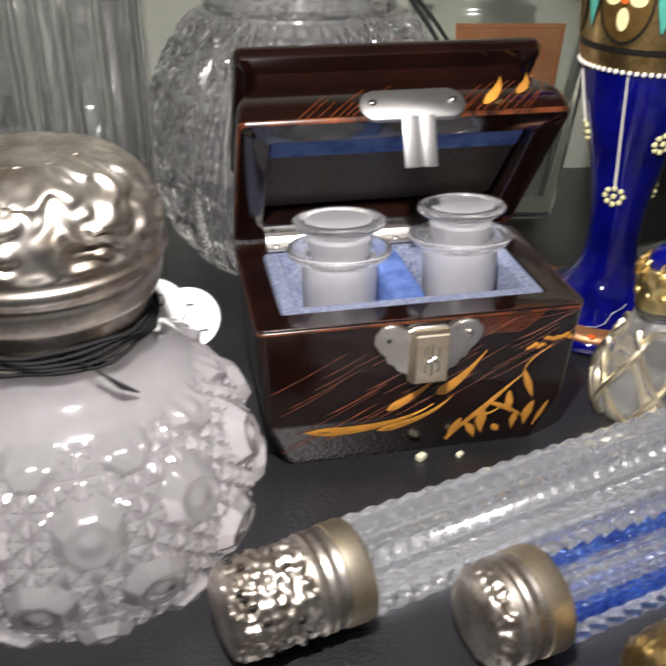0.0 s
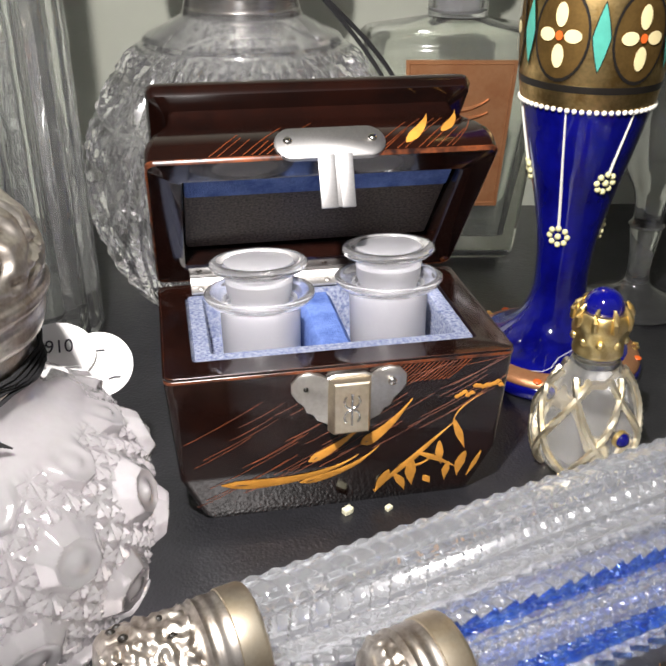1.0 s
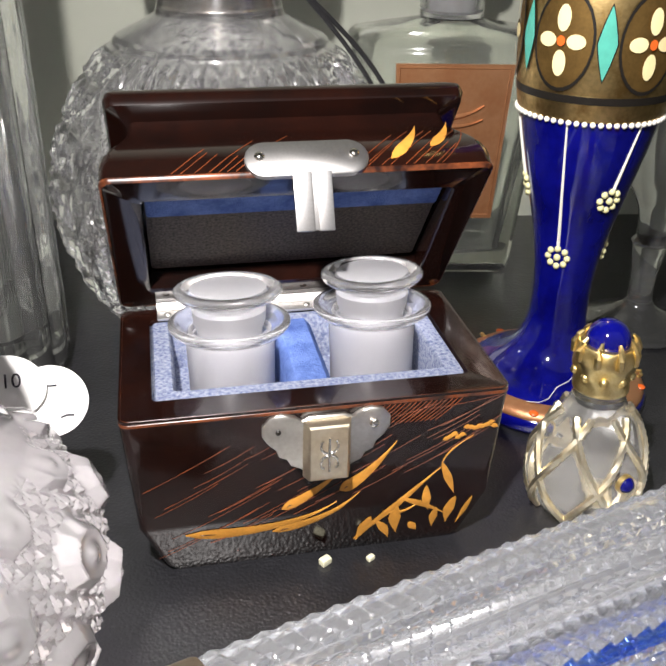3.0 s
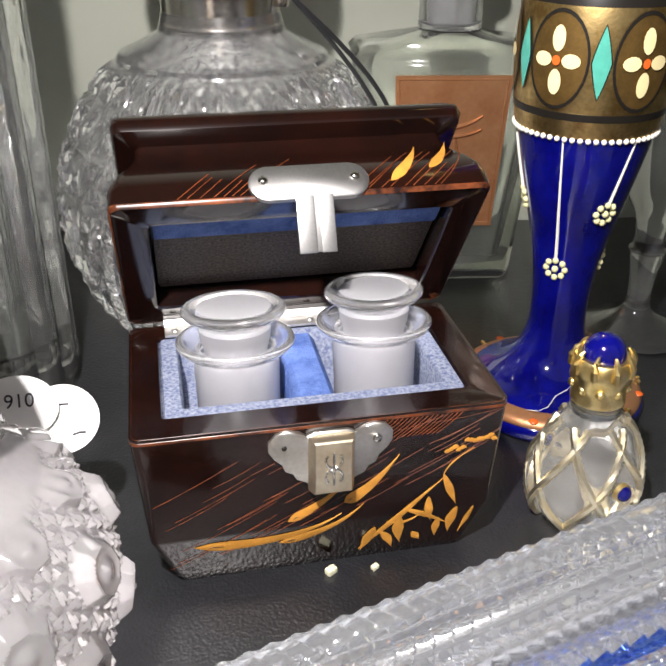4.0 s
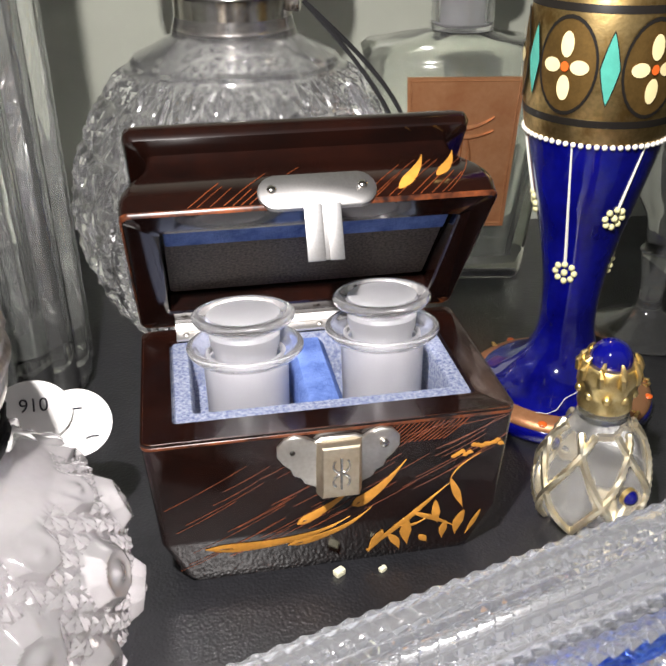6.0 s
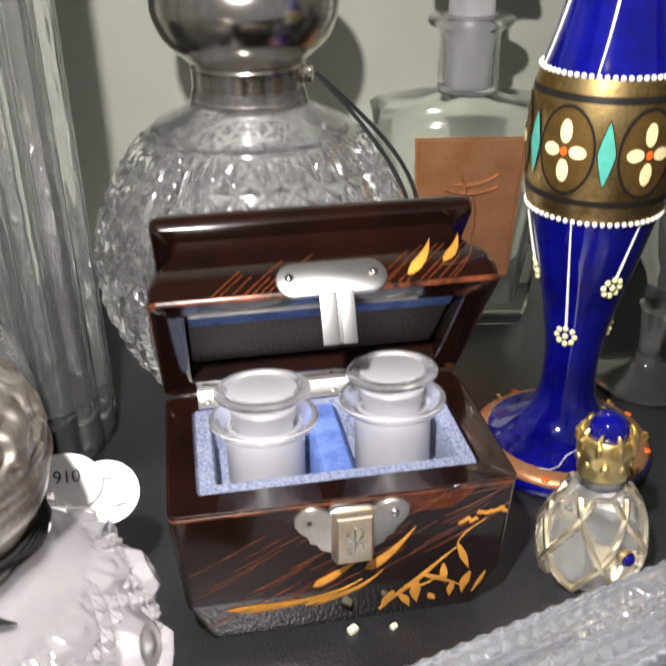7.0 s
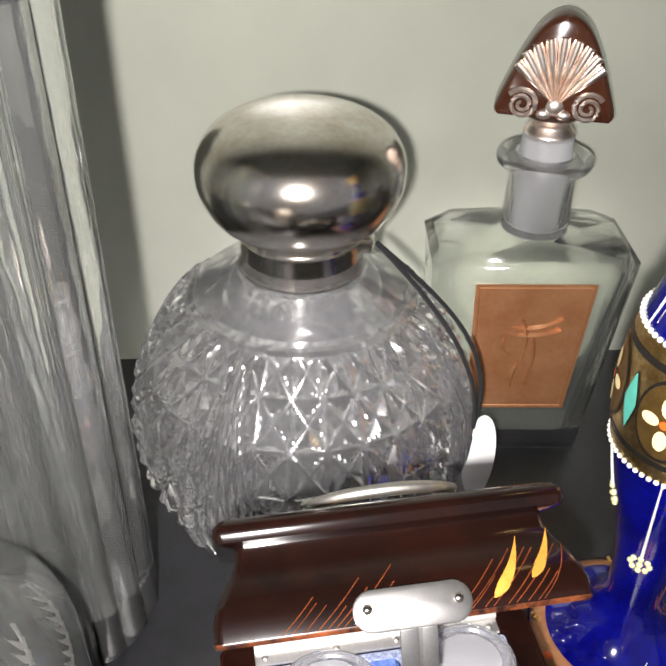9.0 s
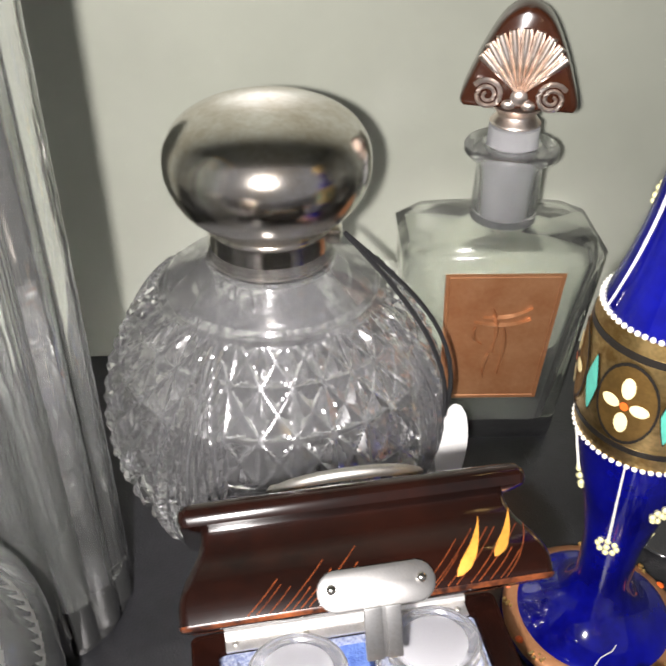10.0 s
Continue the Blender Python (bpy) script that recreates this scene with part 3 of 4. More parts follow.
# ---- square bottle with a shell stopper ----
def square_bottle():
    top = thing("square_scent_bottle", "tapered square glass scent bottle with copper label and shell stopper", "bottle", (0.0764, 0.1610, 0.0), -9)

    def ring(hx, hy, z, c):
        return [(hx - c, -hy, z), (hx, -hy + c, z), (hx, hy - c + 0.006, z), (hx - c, hy + 0.006, z),
                (-hx + c, hy + 0.006, z), (-hx, hy - c + 0.006, z), (-hx, -hy + c, z), (-hx + c, -hy, z)]

    rows = [(0.0270, 0.0105, 0.0, 0.003), (0.0282, 0.0115, 0.0015, 0.003), (0.0290, 0.0125, 0.012, 0.004), (0.0345, 0.0165, 0.082, 0.0045), (0.0350, 0.0165, 0.0855, 0.005),
            (0.0325, 0.0150, 0.0885, 0.007), (0.0170, 0.0120, 0.0908, 0.005)]
    bm = bmesh.new()
    rings = [ring(*r) for r in rows]
    n8 = [(0.0115 * math.cos(a), 0.0115 * math.sin(a)) for a in (radians(-67.5 + 45 * i) for i in range(8))]
    rings.append([(x, y, 0.0930) for x, y in n8])
    for hx, hy, z, c in reversed([(0.0225, 0.0070, 0.009, 0.003), (0.0320, 0.0138, 0.081, 0.006), (0.0310, 0.0130, 0.085, 0.006)]):
        rings.append(ring(hx, hy, z, c))
    loft(bm, rings)
    body = part("glass_body", bm, CLEAR, top, smooth=50)
    bm = turned(smooth_profile([(0.0112, 0.0935), (0.0112, 0.0990), (0.0110, 0.1130), (0.0125, 0.1150), (0.0150, 0.1165), (0.0156, 0.1182), (0.0148, 0.1196), (0.0100, 0.1200),
                                (0.0092, 0.1180), (0.0085, 0.0960)], 5), 48)
    part("neck", bm, GLASS, top)
    bm = turned([(0.0062, 0.0945), (0.0080, 0.0955), (0.0085, 0.117), (0.0082, 0.1260), (0.0070, 0.1266)], 40)
    stopper = part("stopper", bm, FROST, top, "ground glass stopper plug", m=pose(0, 0, 0, 0, 0, -13))
    bm = turned(smooth_profile([(0.0070, 0.1264), (0.0082, 0.1272), (0.0070, 0.1288), (0.0062, 0.1302), (0.0075, 0.1318), (0.0085, 0.1330)], 4), 40)
    part("stopper_collar", bm, ROSE, stopper, "rose gilt collar")
    # shell-shaped top
    bm = bmesh.new()
    outline = smooth_profile([(-0.0185, 0.1325), (-0.0195, 0.1350), (-0.0168, 0.1430), (-0.0125, 0.1530), (-0.0070, 0.1620), (0.0, 0.1655), (0.0070, 0.1620), (0.0125, 0.1530),
                              (0.0168, 0.1430), (0.0195, 0.1350), (0.0185, 0.1325)], 4)
    cx, cz = 0.0, 0.146
    loft(bm, [[(cx + (x - cx) * s * 0.93, y, cz + (z - cz) * s * 0.95) for x, z in outline] for s, y in ((0.90, -0.0070), (0.97, -0.0062), (1.0, -0.0045), (1.0, 0.0045), (0.97, 0.0062), (0.90, 0.0070))])
    shell = part("shell_top", bm, BROWN, stopper, "brown stained dome-shaped stopper top")
    bm = bmesh.new()
    for i in range(9):
        a = radians(-46 + 92 * i / 8)
        n = 9
        ln = 0.0205 * (0.52 + 0.48 * math.cos(a))
        rings = []
        for k in range(n):
            t = k / (n - 1)
            w = 0.0004 + 0.0016 * t * (1 if t < 0.9 else 0.7)
            px, pz = math.sin(a) * ln * (0.12 + 0.88 * t), 0.1380 + math.cos(a) * ln * (0.12 + 0.88 * t)
            rings.append([(px + math.cos(a) * w * u, -0.0068 - 0.0018 * h, pz - math.sin(a) * w * u) for u, h in ((-1, 0), (-0.55, 0.8), (0, 1.0), (0.55, 0.8), (1, 0))])
        loft(bm, rings)
    part("shell_ribs", bm, ROSE, shell, "rose gilt fan of shell ribs", smooth=50)
    for s in (-1, 1):
        bm = bmesh.new()
        sp = []
        for k in range(34):
            t = k / 33
            a = 4.2 * math.pi * t
            r = 0.0048 * (1 - 0.82 * t)
            sp.append((s * (0.0098 + r * math.cos(a + 0.6)), -0.0072 - 0.0008 * t, 0.1378 + r * math.sin(a + 0.6)))
        tube(bm, sp, 0.0009, 6, [1 - 0.4 * k / 33 for k in range(34)])
        part("scroll", bm, ROSE, shell, "rose gilt scroll")
    bm = blob(bmesh.new(), (0, -0.0072, 0.1375), (0.0028, 0.0014, 0.0028))
    blob(bm, (0.003, -0.0072, 0.1350), (0.0024, 0.0012, 0.0016))
    blob(bm, (-0.003, -0.0072, 0.1350), (0.0024, 0.0012, 0.0016))
    part("shell_base", bm, ROSE, shell)
    # copper label, sloping with the front face
    def face(x, z, h):
        t = (z - 0.012) / 0.070
        return (x, -(0.0125 + 0.0040 * t) - 0.0002 - h, z)
    bm = bmesh.new()
    c = [(-0.0182, 0.0235), (0.0182, 0.0235), (0.0206, 0.0800), (-0.0206, 0.0800)]
    loft(bm, [[face(x, z, 0) for x, z in c], [face(x, z, 0.0003) for x, z in c]])
    label = part("label", bm, COPPER, body, "embossed copper foil label", smooth=False)
    bm = bmesh.new()
    for a, b in zip(c, c[1:] + c[:1]):
        k = [(0.93 * x, 0.0515 + 0.95 * (z - 0.0515)) for x, z in (a, b)]
        ribbon(bm, [k[0], k[1]], [0.0006, 0.0006], lambda x, z, h: face(x, z, 0.0003 + h), 0.0003)
    for pts in (((-0.006, 0.062), (0.004, 0.060), (0.011, 0.066)), ((-0.009, 0.060), (0.002, 0.056), (0.011, 0.061)), ((-0.003, 0.066), (0.001, 0.058), (-0.001, 0.046)),
                ((-0.008, 0.058), (-0.010, 0.052), (-0.005, 0.050)), ((0.002, 0.058), (0.004, 0.048), (0.002, 0.036)), ((-0.002, 0.046), (-0.004, 0.040), (-0.003, 0.034))):
        p = bezier(*pts, 10)
        ribbon(bm, p, leaf_widths(10, 0.0022, 0.4), lambda x, z, h: face(x, z, 0.0003 + h), 0.0011)
    part("embossed_relief", bm, COPPER, label)
    return top


square_bottle()


# ---- tall fluted glass vase ----
def vase():
    top = thing("fluted_vase", "tall straight fluted clear glass vase", "vase", (-0.0860, 0.100, 0.0))
    outer = [(0.0240, 0.0), (0.0252, 0.0015), (0.0256, 0.004)] + [(0.0270, 0.004 + 0.189 * i / 110) for i in range(1, 111)]
    inner = [(0.0236, 0.1932), (0.0226, 0.192)] + [(0.0216, 0.190 - 0.170 * i / 12) for i in range(13)] + [(0.018, 0.0175), (0.004, 0.0165)]
    last = {"z": -1.0, "in": False}

    def flutes(a, z, r):
        if a == 0:
            last["in"] = last["in"] or z < last["z"]
            last["z"] = z
        return r if last["in"] else r + 0.00005 * math.sin(z * 430 + 4 * math.sin(a * 5) + a * 3) - 0.0028 * (1 - abs(math.sin(a * 8)) ** 0.9) * min(1, z / 0.006)

    bm = lathe(bmesh.new(), outer + inner, 384, flutes)
    part("glass_body", bm, FLUTED, top, smooth=25)
    bm = turned([(0.0236, 0.1933), (0.0268, 0.1933), (0.0270, 0.1985), (0.0256, 0.2005), (0.0236, 0.1985)], 64, closed=True)
    part("rim", bm, GOLD, top, "gilt metal rim")


vase()


# ---- cobalt enamelled bottle ----
def cobalt_bottle():
    top = thing("cobalt_bottle", "cobalt blue glass bottle with gilt enamelled band on a round foot", "bottle", (0.081, 0.0615, 0.0), 0)
    prof = smooth_profile([(0.0255, 0.0), (0.0275, 0.0008), (0.0280, 0.0035), (0.0272, 0.0048)], 3)
    part("foot_rim", turned(prof, 72), COBALT, top)
    part("foot_gilding", turned(smooth_profile([(0.0270, 0.0044), (0.0274, 0.0052), (0.0262, 0.0068), (0.0232, 0.0082)], 4), 72), COPPER, top, "worn copper-brown gilt edge of the foot")
    pts = smooth_profile([(0.0236, 0.0078), (0.0215, 0.0092), (0.0165, 0.0118), (0.0115, 0.0165), (0.0088, 0.0225), (0.0080, 0.0295), (0.0084, 0.0400), (0.0104, 0.0520), (0.0138, 0.0660),
                          (0.0166, 0.0780), (0.0184, 0.0870), (0.0192, 0.0960), (0.0194, 0.1040), (0.0190, 0.1130), (0.0178, 0.1200), (0.0160, 0.1260), (0.0136, 0.1350), (0.0116, 0.1450), (0.0103, 0.1560),
                          (0.0096, 0.1680), (0.0094, 0.1730)], 5)
    part("glass_body", turned(pts, 96), COBALT, top)

    def radius(z):
        for (r0, z0), (r1, z1) in zip(pts, pts[1:]):
            if z0 <= z <= z1:
                return r0 + (r1 - r0) * (z - z0) / (z1 - z0)
        return pts[-1][0]

    def on(a, z, h):
        r = radius(z) + h
        return (r * math.cos(a), r * math.sin(a), z)

    def strip(z0, z1, h, n=10):
        return turned([(radius(z0) - 0.001, z0)] + [(radius(z0 + (z1 - z0) * i / n) + h, z0 + (z1 - z0) * i / n) for i in range(n + 1)] + [(radius(z1) - 0.001, z1)], 96)

    band = part("gilt_band", strip(0.0845, 0.1205, 0.0003), GOLD, top, "gilt band with painted medallions")
    for z0, z1 in ((0.0888, 0.0906), (0.1150, 0.1168)):
        part("black_line", strip(z0, z1, 0.00045, 3), ENAMELBLACK, band)
    for z in (0.0840, 0.1210):
        bm = bmesh.new()
        for i in range(60):
            blob(bm, on(2 * math.pi * i / 60, z, 0.0003), 0.00075, 8, 5)
        tagged(part("enamel_dots", bm, ENAMELWHITE, band, "row of white enamel dots"), kind="stuff")

    def patch(cx, cz, hx, hz, h, rim=None, n=28, power=2.0):
        """An oval on the wall of the bottle; rim: its outline's width."""
        bm = bmesh.new()
        r0 = radius(cz)
        def pt(a, s):
            ca, sa = math.cos(a), math.sin(a)
            x = hx * s * math.copysign(abs(ca) ** (2 / power), ca)
            z = hz * s * math.copysign(abs(sa) ** (2 / power), sa)
            return on(cx + x / r0, cz + z, h)
        levels = (1.0, 0.75, 0.5, 0.25) if rim is None else (1.0, 1.0 - rim)
        rings = [[bm.verts.new(pt(2 * math.pi * i / n, s)) for i in range(n)] for s in levels]
        for a, b in zip(rings, rings[1:]):
            for i in range(n):
                bm.faces.new((a[i], a[(i + 1) % n], b[(i + 1) % n], b[i]))
        if rim is None:
            bm.faces.new(rings[-1])
        return bm

    a0 = radians(-117 - 26)
    for i in range(6):
        a = a0 + i * math.pi / 3
        part("medallion", patch(a, 0.1028, 0.0073, 0.0112, 0.00055), BANDGOLD, band)
        part("medallion_outline", patch(a, 0.1028, 0.0076, 0.0116, 0.0007, 0.08), ENAMELBLACK, band)
        for dx, dz, hx, hz in ((0, 0.0050, 0.0016, 0.0030), (0, -0.0050, 0.0016, 0.0030), (0.0034, 0, 0.0022, 0.0017), (-0.0034, 0, 0.0022, 0.0017)):
            part("petal", patch(a + dx / 0.0193, 0.1028 + dz, hx, hz, 0.0010, n=14), CREAM, band)
        part("flower_centre", patch(a, 0.1028, 0.0010, 0.0012, 0.0012, n=10), ENAMELRED, band)
        part("lozenge", patch(a + math.pi / 6, 0.1028, 0.0021, 0.0082, 0.0007, n=16, power=1.15), ENAMELTEAL, band)
        part("lozenge_outline", patch(a + math.pi / 6, 0.1028, 0.0024, 0.0088, 0.0006, n=16, power=1.15), ENAMELBLACK, band)

    def daisy(a, z, size):
        r0 = radius(z)
        centre = part("enamel_daisy", blob(bmesh.new(), on(a, z, 0.0002), size * 0.38, 8, 5), ENAMELYELLOW, top, "raised pale yellow enamel daisy")
        for i in range(8):
            b = 2 * math.pi * i / 8
            part("petal", blob(bmesh.new(), on(a + size * math.cos(b) / r0, z + size * math.sin(b), 0.0001), size * 0.36, 8, 5), ENAMELYELLOW, centre)

    def stem(a, z0, z1, da):
        p = [on(a + da * i / 8, z0 + (z1 - z0) * i / 8, 0.0001) for i in range(9)]
        part("enamel_stem", tube(bmesh.new(), p, 0.0004, 6, [0.6 + 0.6 * i / 8 for i in range(9)]), ENAMELWHITE, top, "thin white enamel stem")

    for i in range(6):
        a = a0 + radians(10) + i * math.pi / 3
        low = i % 2 == 0
        z1 = 0.0460 if low else 0.0635
        stem(a, 0.0835, z1 + 0.003, 0.0 if low else -0.10)
        daisy(a - (0.0 if low else 0.12), z1, 0.0026)
        z2 = 0.146 if low else 0.157
        stem(a + 0.1, 0.1215, z2 - 0.003, 0.18)
        daisy(a + 0.30, z2, 0.0024)
    for i in range(8):
        a = a0 + radians(20) + i * math.pi / 4
        bm = blob(bmesh.new(), (0.0262 * math.cos(a), 0.0262 * math.sin(a), 0.0068), (0.0014, 0.0014, 0.0006))
        part("orange_dot", bm, ENAMELRED, top)
        bm = bmesh.new()
        for k in range(7):
            b = a + radians(16) + 0.0014 * math.cos(k) / 0.026
            blob(bm, (0.0258 * math.cos(b) + 0.0012 * math.cos(k * 1.05), 0.0258 * math.sin(b) + 0.0012 * math.sin(k * 1.05), 0.0070), 0.0007, 6, 4)
        part("foot_daisy", bm, BRASS, top)
    bm = turned(smooth_profile([(0.0098, 0.1725), (0.0108, 0.1735), (0.0104, 0.1760), (0.0080, 0.1790), (0.0075, 0.1830), (0.0110, 0.1880), (0.0118, 0.1940), (0.0090, 0.2000), (0.0040, 0.2030), (0.0002, 0.2035)], 5),
                60, lambda a, z, r: r + 0.0006 * math.sin(a * 10) * math.sin(z * 700))
    part("gilt_stopper", bm, GOLD, top, "chased gilt stopper")


cobalt_bottle()


# ---- small jewelled bottle ----
def jewelled_bottle():
    top = thing("jewelled_bottle", "small glass scent bottle in gilt wire cage with blue stones", "bottle", (0.0650, 0.0075, 0.0), -12)
    top.scale = (1.07, 1.07, 1.07)
    prof = smooth_profile([(0.0060, 0.0), (0.0080, 0.0008), (0.0112, 0.0055), (0.0126, 0.0110), (0.0118, 0.0175), (0.0092, 0.0240), (0.0066, 0.0285), (0.0056, 0.0310)], 6)
    body = part("glass_body", turned(prof, 48, lambda a, z, r: r * (1 + 0.02 * math.cos(a * 8)), squash=0.8), CAGED, top, "clear greyish glass body")

    def on(a, z, h):
        r = 0.006
        for (r0, z0), (r1, z1) in zip(prof, prof[1:]):
            if z0 <= z <= z1:
                r = r0 + (r1 - r0) * (z - z0) / (z1 - z0)
        r = r * (1 + 0.02 * math.cos(a * 8)) + h
        return Vector((r * math.cos(a), r * math.sin(a) * 0.8, z))

    for s in (-1, 1):
        for i in range(6):
            bm = bmesh.new()
            pts = [on(math.pi * 2 * i / 6 + s * 1.25 * t / 40, 0.0012 + 0.0265 * t / 40, 0.0004) for t in range(41)]
            tube(bm, pts, 0.00075, 6, [1.0 + 0.3 * (t % 2) for t in range(41)])
            part("gilt_wire", bm, WIRE, body, "twisted gilt wire")
    for a, z in ((-62, 0.0140), (100, 0.0140)):
        part("blue_stone", blob(bmesh.new(), on(radians(a), z, 0.0006), 0.0019, 14, 9), COBALT, body, "round blue stone")
        part("stone_setting", turned([(0.0014, -0.0002), (0.0022, -0.0002), (0.0021, 0.0009), (0.0017, 0.0009)], 16, closed=True), BRASS, body,
             m=Matrix.Translation(on(radians(a), z, 0)) @ pose(0, 0, 0, 0, 90, a))
    bm = turned(smooth_profile([(0.0056, 0.0300), (0.0054, 0.0320), (0.0058, 0.0330)], 3), 32)
    part("neck", bm, GREYGLASS, top)
    bm = turned(smooth_profile([(0.0054, 0.0325), (0.0059, 0.0332), (0.0058, 0.0360), (0.0062, 0.0385), (0.0064, 0.0400), (0.0059, 0.0430), (0.0050, 0.0432)], 4), 48,
                lambda a, z, r: r + 0.00035 * math.sin(a * 6) * math.sin((z - 0.0325) * 900))
    cap = part("filigree_cap", bm, BRASS, top, "gilt filigree cap")
    for i in range(9):
        a = 2 * math.pi * i / 9
        bm = bmesh.new()
        tube(bm, [(r * math.cos(a), r * math.sin(a), z) for r, z in ((0.0062, 0.0400), (0.0065, 0.0422), (0.0058, 0.0440), (0.0050, 0.0450))], 0.0009, 6, [1, 0.9, 0.7, 0.35])
        part("cap_prong", bm, BRASS, cap)
        part("cap_bead", blob(bmesh.new(), (0.0056 * math.cos(a + 0.3), 0.0056 * math.sin(a + 0.3), 0.0365), 0.0011, 8, 6), BRASS, cap)
    part("blue_cabochon", blob(bmesh.new(), (0, 0, 0.0436), (0.0046, 0.0046, 0.0046), 24, 14), COBALT, cap, "domed blue stone")


jewelled_bottle()


# ---- pressed glass bottle with a repousse silver lid ----
def pressed_bottle():
    top = thing("pressed_glass_bottle", "round pressed glass bottle with repousse silver lid and black thread", "bottle", (-0.0805, -0.0150, 0.0))
    prof = smooth_profile([(0.0260, 0.0), (0.0300, 0.0025), (0.0350, 0.0110), (0.0374, 0.0200), (0.0372, 0.0285), (0.0335, 0.0385), (0.0270, 0.0460), (0.0205, 0.0508), (0.0186, 0.0545), (0.0186, 0.0572)], 12)
    prof = even(prof, 0.0075 / 15)
    run, total = {}, 0.0
    for (r0, z0), (r1, z1) in zip(prof, prof[1:]):
        run[z0] = total
        total += math.hypot(r1 - r0, z1 - z0)

    def hob(a, z, r):
        t = min(1, max(0, (0.0470 - z) / 0.002)) * min(1, z / 0.004)
        u, v = a * 11 / (2 * math.pi), run.get(z, 0.0) / 0.0150
        u += 0.5 * (math.floor(v) % 2)
        x, y = (u % 1 - 0.5) * 0.0205, (v % 1 - 0.5) * 0.0150
        d = math.hypot(x, y)
        p, q = x / 0.00512, y / 0.0050
        net = min(abs(n - round(n)) * w for n, w in ((p, 1.0), (q, 1.0), (p + q, 0.72), (p - q, 0.72)))
        f = 0.0058 * min(net, 0.22) - 0.0008
        k = max(abs(x), abs(y), 0.72 * (abs(x) + abs(y)))
        if k < 0.0066:
            f = 0.0026 * min(1, (0.0066 - k) / 0.0024) - 0.0004 + (0.0004 * math.cos(d * math.pi / 0.0026) if d < 0.0040 else 0)
        return r + t * f

    part("glass_body", turned(prof, 528, hob), MILKY, top, "lavender-tinted pressed glass body", smooth=20)
    bm = turned(smooth_profile([(0.0182, 0.0560), (0.0188, 0.0580), (0.0190, 0.0640), (0.0194, 0.0655)], 4), 64)
    part("silver_collar", bm, TARNISH, top, "tarnished silver collar")
    prof = smooth_profile([(0.0186, 0.0637), (0.0207, 0.0653), (0.0217, 0.0685), (0.0217, 0.0707), (0.0228, 0.0723), (0.0230, 0.0737), (0.0223, 0.0749), (0.0223, 0.0770), (0.0217, 0.0810), (0.0198, 0.0854),
                           (0.0161, 0.0890), (0.0108, 0.0910), (0.0050, 0.0915), (0.0002, 0.0916)], 8)

    def chased(a, z, r):
        if z < 0.0755 or z > 0.0912:
            return r
        p = Vector((math.cos(a) * 3.6, math.sin(a) * 3.6, z * 260))
        n = noise.noise(p)
        f = math.sin(8 * n + 2.2 * math.sin(a * 7) + z * 500)
        return r + 0.0008 * f * min(1, (z - 0.0755) / 0.002)

    part("silver_lid", turned(prof, 220, chased), TARNISH, top, "domed repousse silver lid with scrolls", smooth=60)
    # black thread wound round the neck, with a knot
    thread = bmesh.new()
    rnd = random.Random(5)
    for k in range(5):
        z = 0.0572 + 0.0010 * k
        tube(thread, [((0.0197 + 0.0003 * math.sin(i * 1.7 + k)) * math.cos(2 * math.pi * i / 40), (0.0197 + 0.0003 * math.sin(i * 1.7 + k)) * math.sin(2 * math.pi * i / 40), z + 0.0005 * math.sin(i * 0.9 + k)) for i in range(41)], 0.00045, 5)
    for k in range(7):
        a = radians(-72)
        b = a + 0.24 + 0.025 * k
        tube(thread, [(0.0203 * math.cos(a), 0.0203 * math.sin(a), 0.059), (0.0220 * math.cos((a + b) / 2), 0.0220 * math.sin((a + b) / 2), 0.0570 - 0.0003 * k), (0.0238 * math.cos(b), 0.0238 * math.sin(b), 0.0532 - 0.0004 * k)], 0.0002, 5)
    part("thread", thread, THREAD, top, "black thread wound round the neck")
    return top


pressed_bottle()


def oval_tag(at, turn, lean, hx, hz, words):
    top = thing("oval_tag", "white oval card price tag with handwriting", "tag", at, turn, "oval price tags")
    m = pose(0, 0, 0, lean, 0, 0)
    bm = bmesh.new()
    loft(bm, [[(hx * math.cos(a), y, hz + hz * math.sin(a)) for a in (2 * math.pi * i / 36 for i in range(36))] for y in (0, 0.0004)])
    card = part("card", bm, PAPER, top, m=m)
    for text, x, z, size in words:
        if text:
            cu = bpy.data.curves.new("writing", "FONT")
            cu.body, cu.size, cu.align_x, cu.extrude = text, size, "CENTER", 0.00003
            ob = new("writing", cu)
            ob.data.materials.append(INK)
            ob.parent = card
            ob.matrix_basis = pose(x, -0.0002, z, 90, 0, 0)
        else:
            bm = bmesh.new()
            ribbon(bm, [(x - size / 2, z), (x, z + 0.0003), (x + size / 2, z + 0.0001)], [0.0004] * 3, lambda a, b, h: (a, -0.0002 - h, b))
            part("writing_bar", bm, INK, card)


oval_tag((-0.0632, 0.0155, 0.0350), 0, -28, 0.0085, 0.0068, [("910", 0.0005, 0.0068, 0.0042)])
oval_tag((-0.0540, 0.0150, 0.0305), 8, -28, 0.0078, 0.0075, [("", -0.001, 0.0105, 0.0055), ("", -0.003, 0.0068, 0.0018), ("", 0.003, 0.0038, 0.0028)])


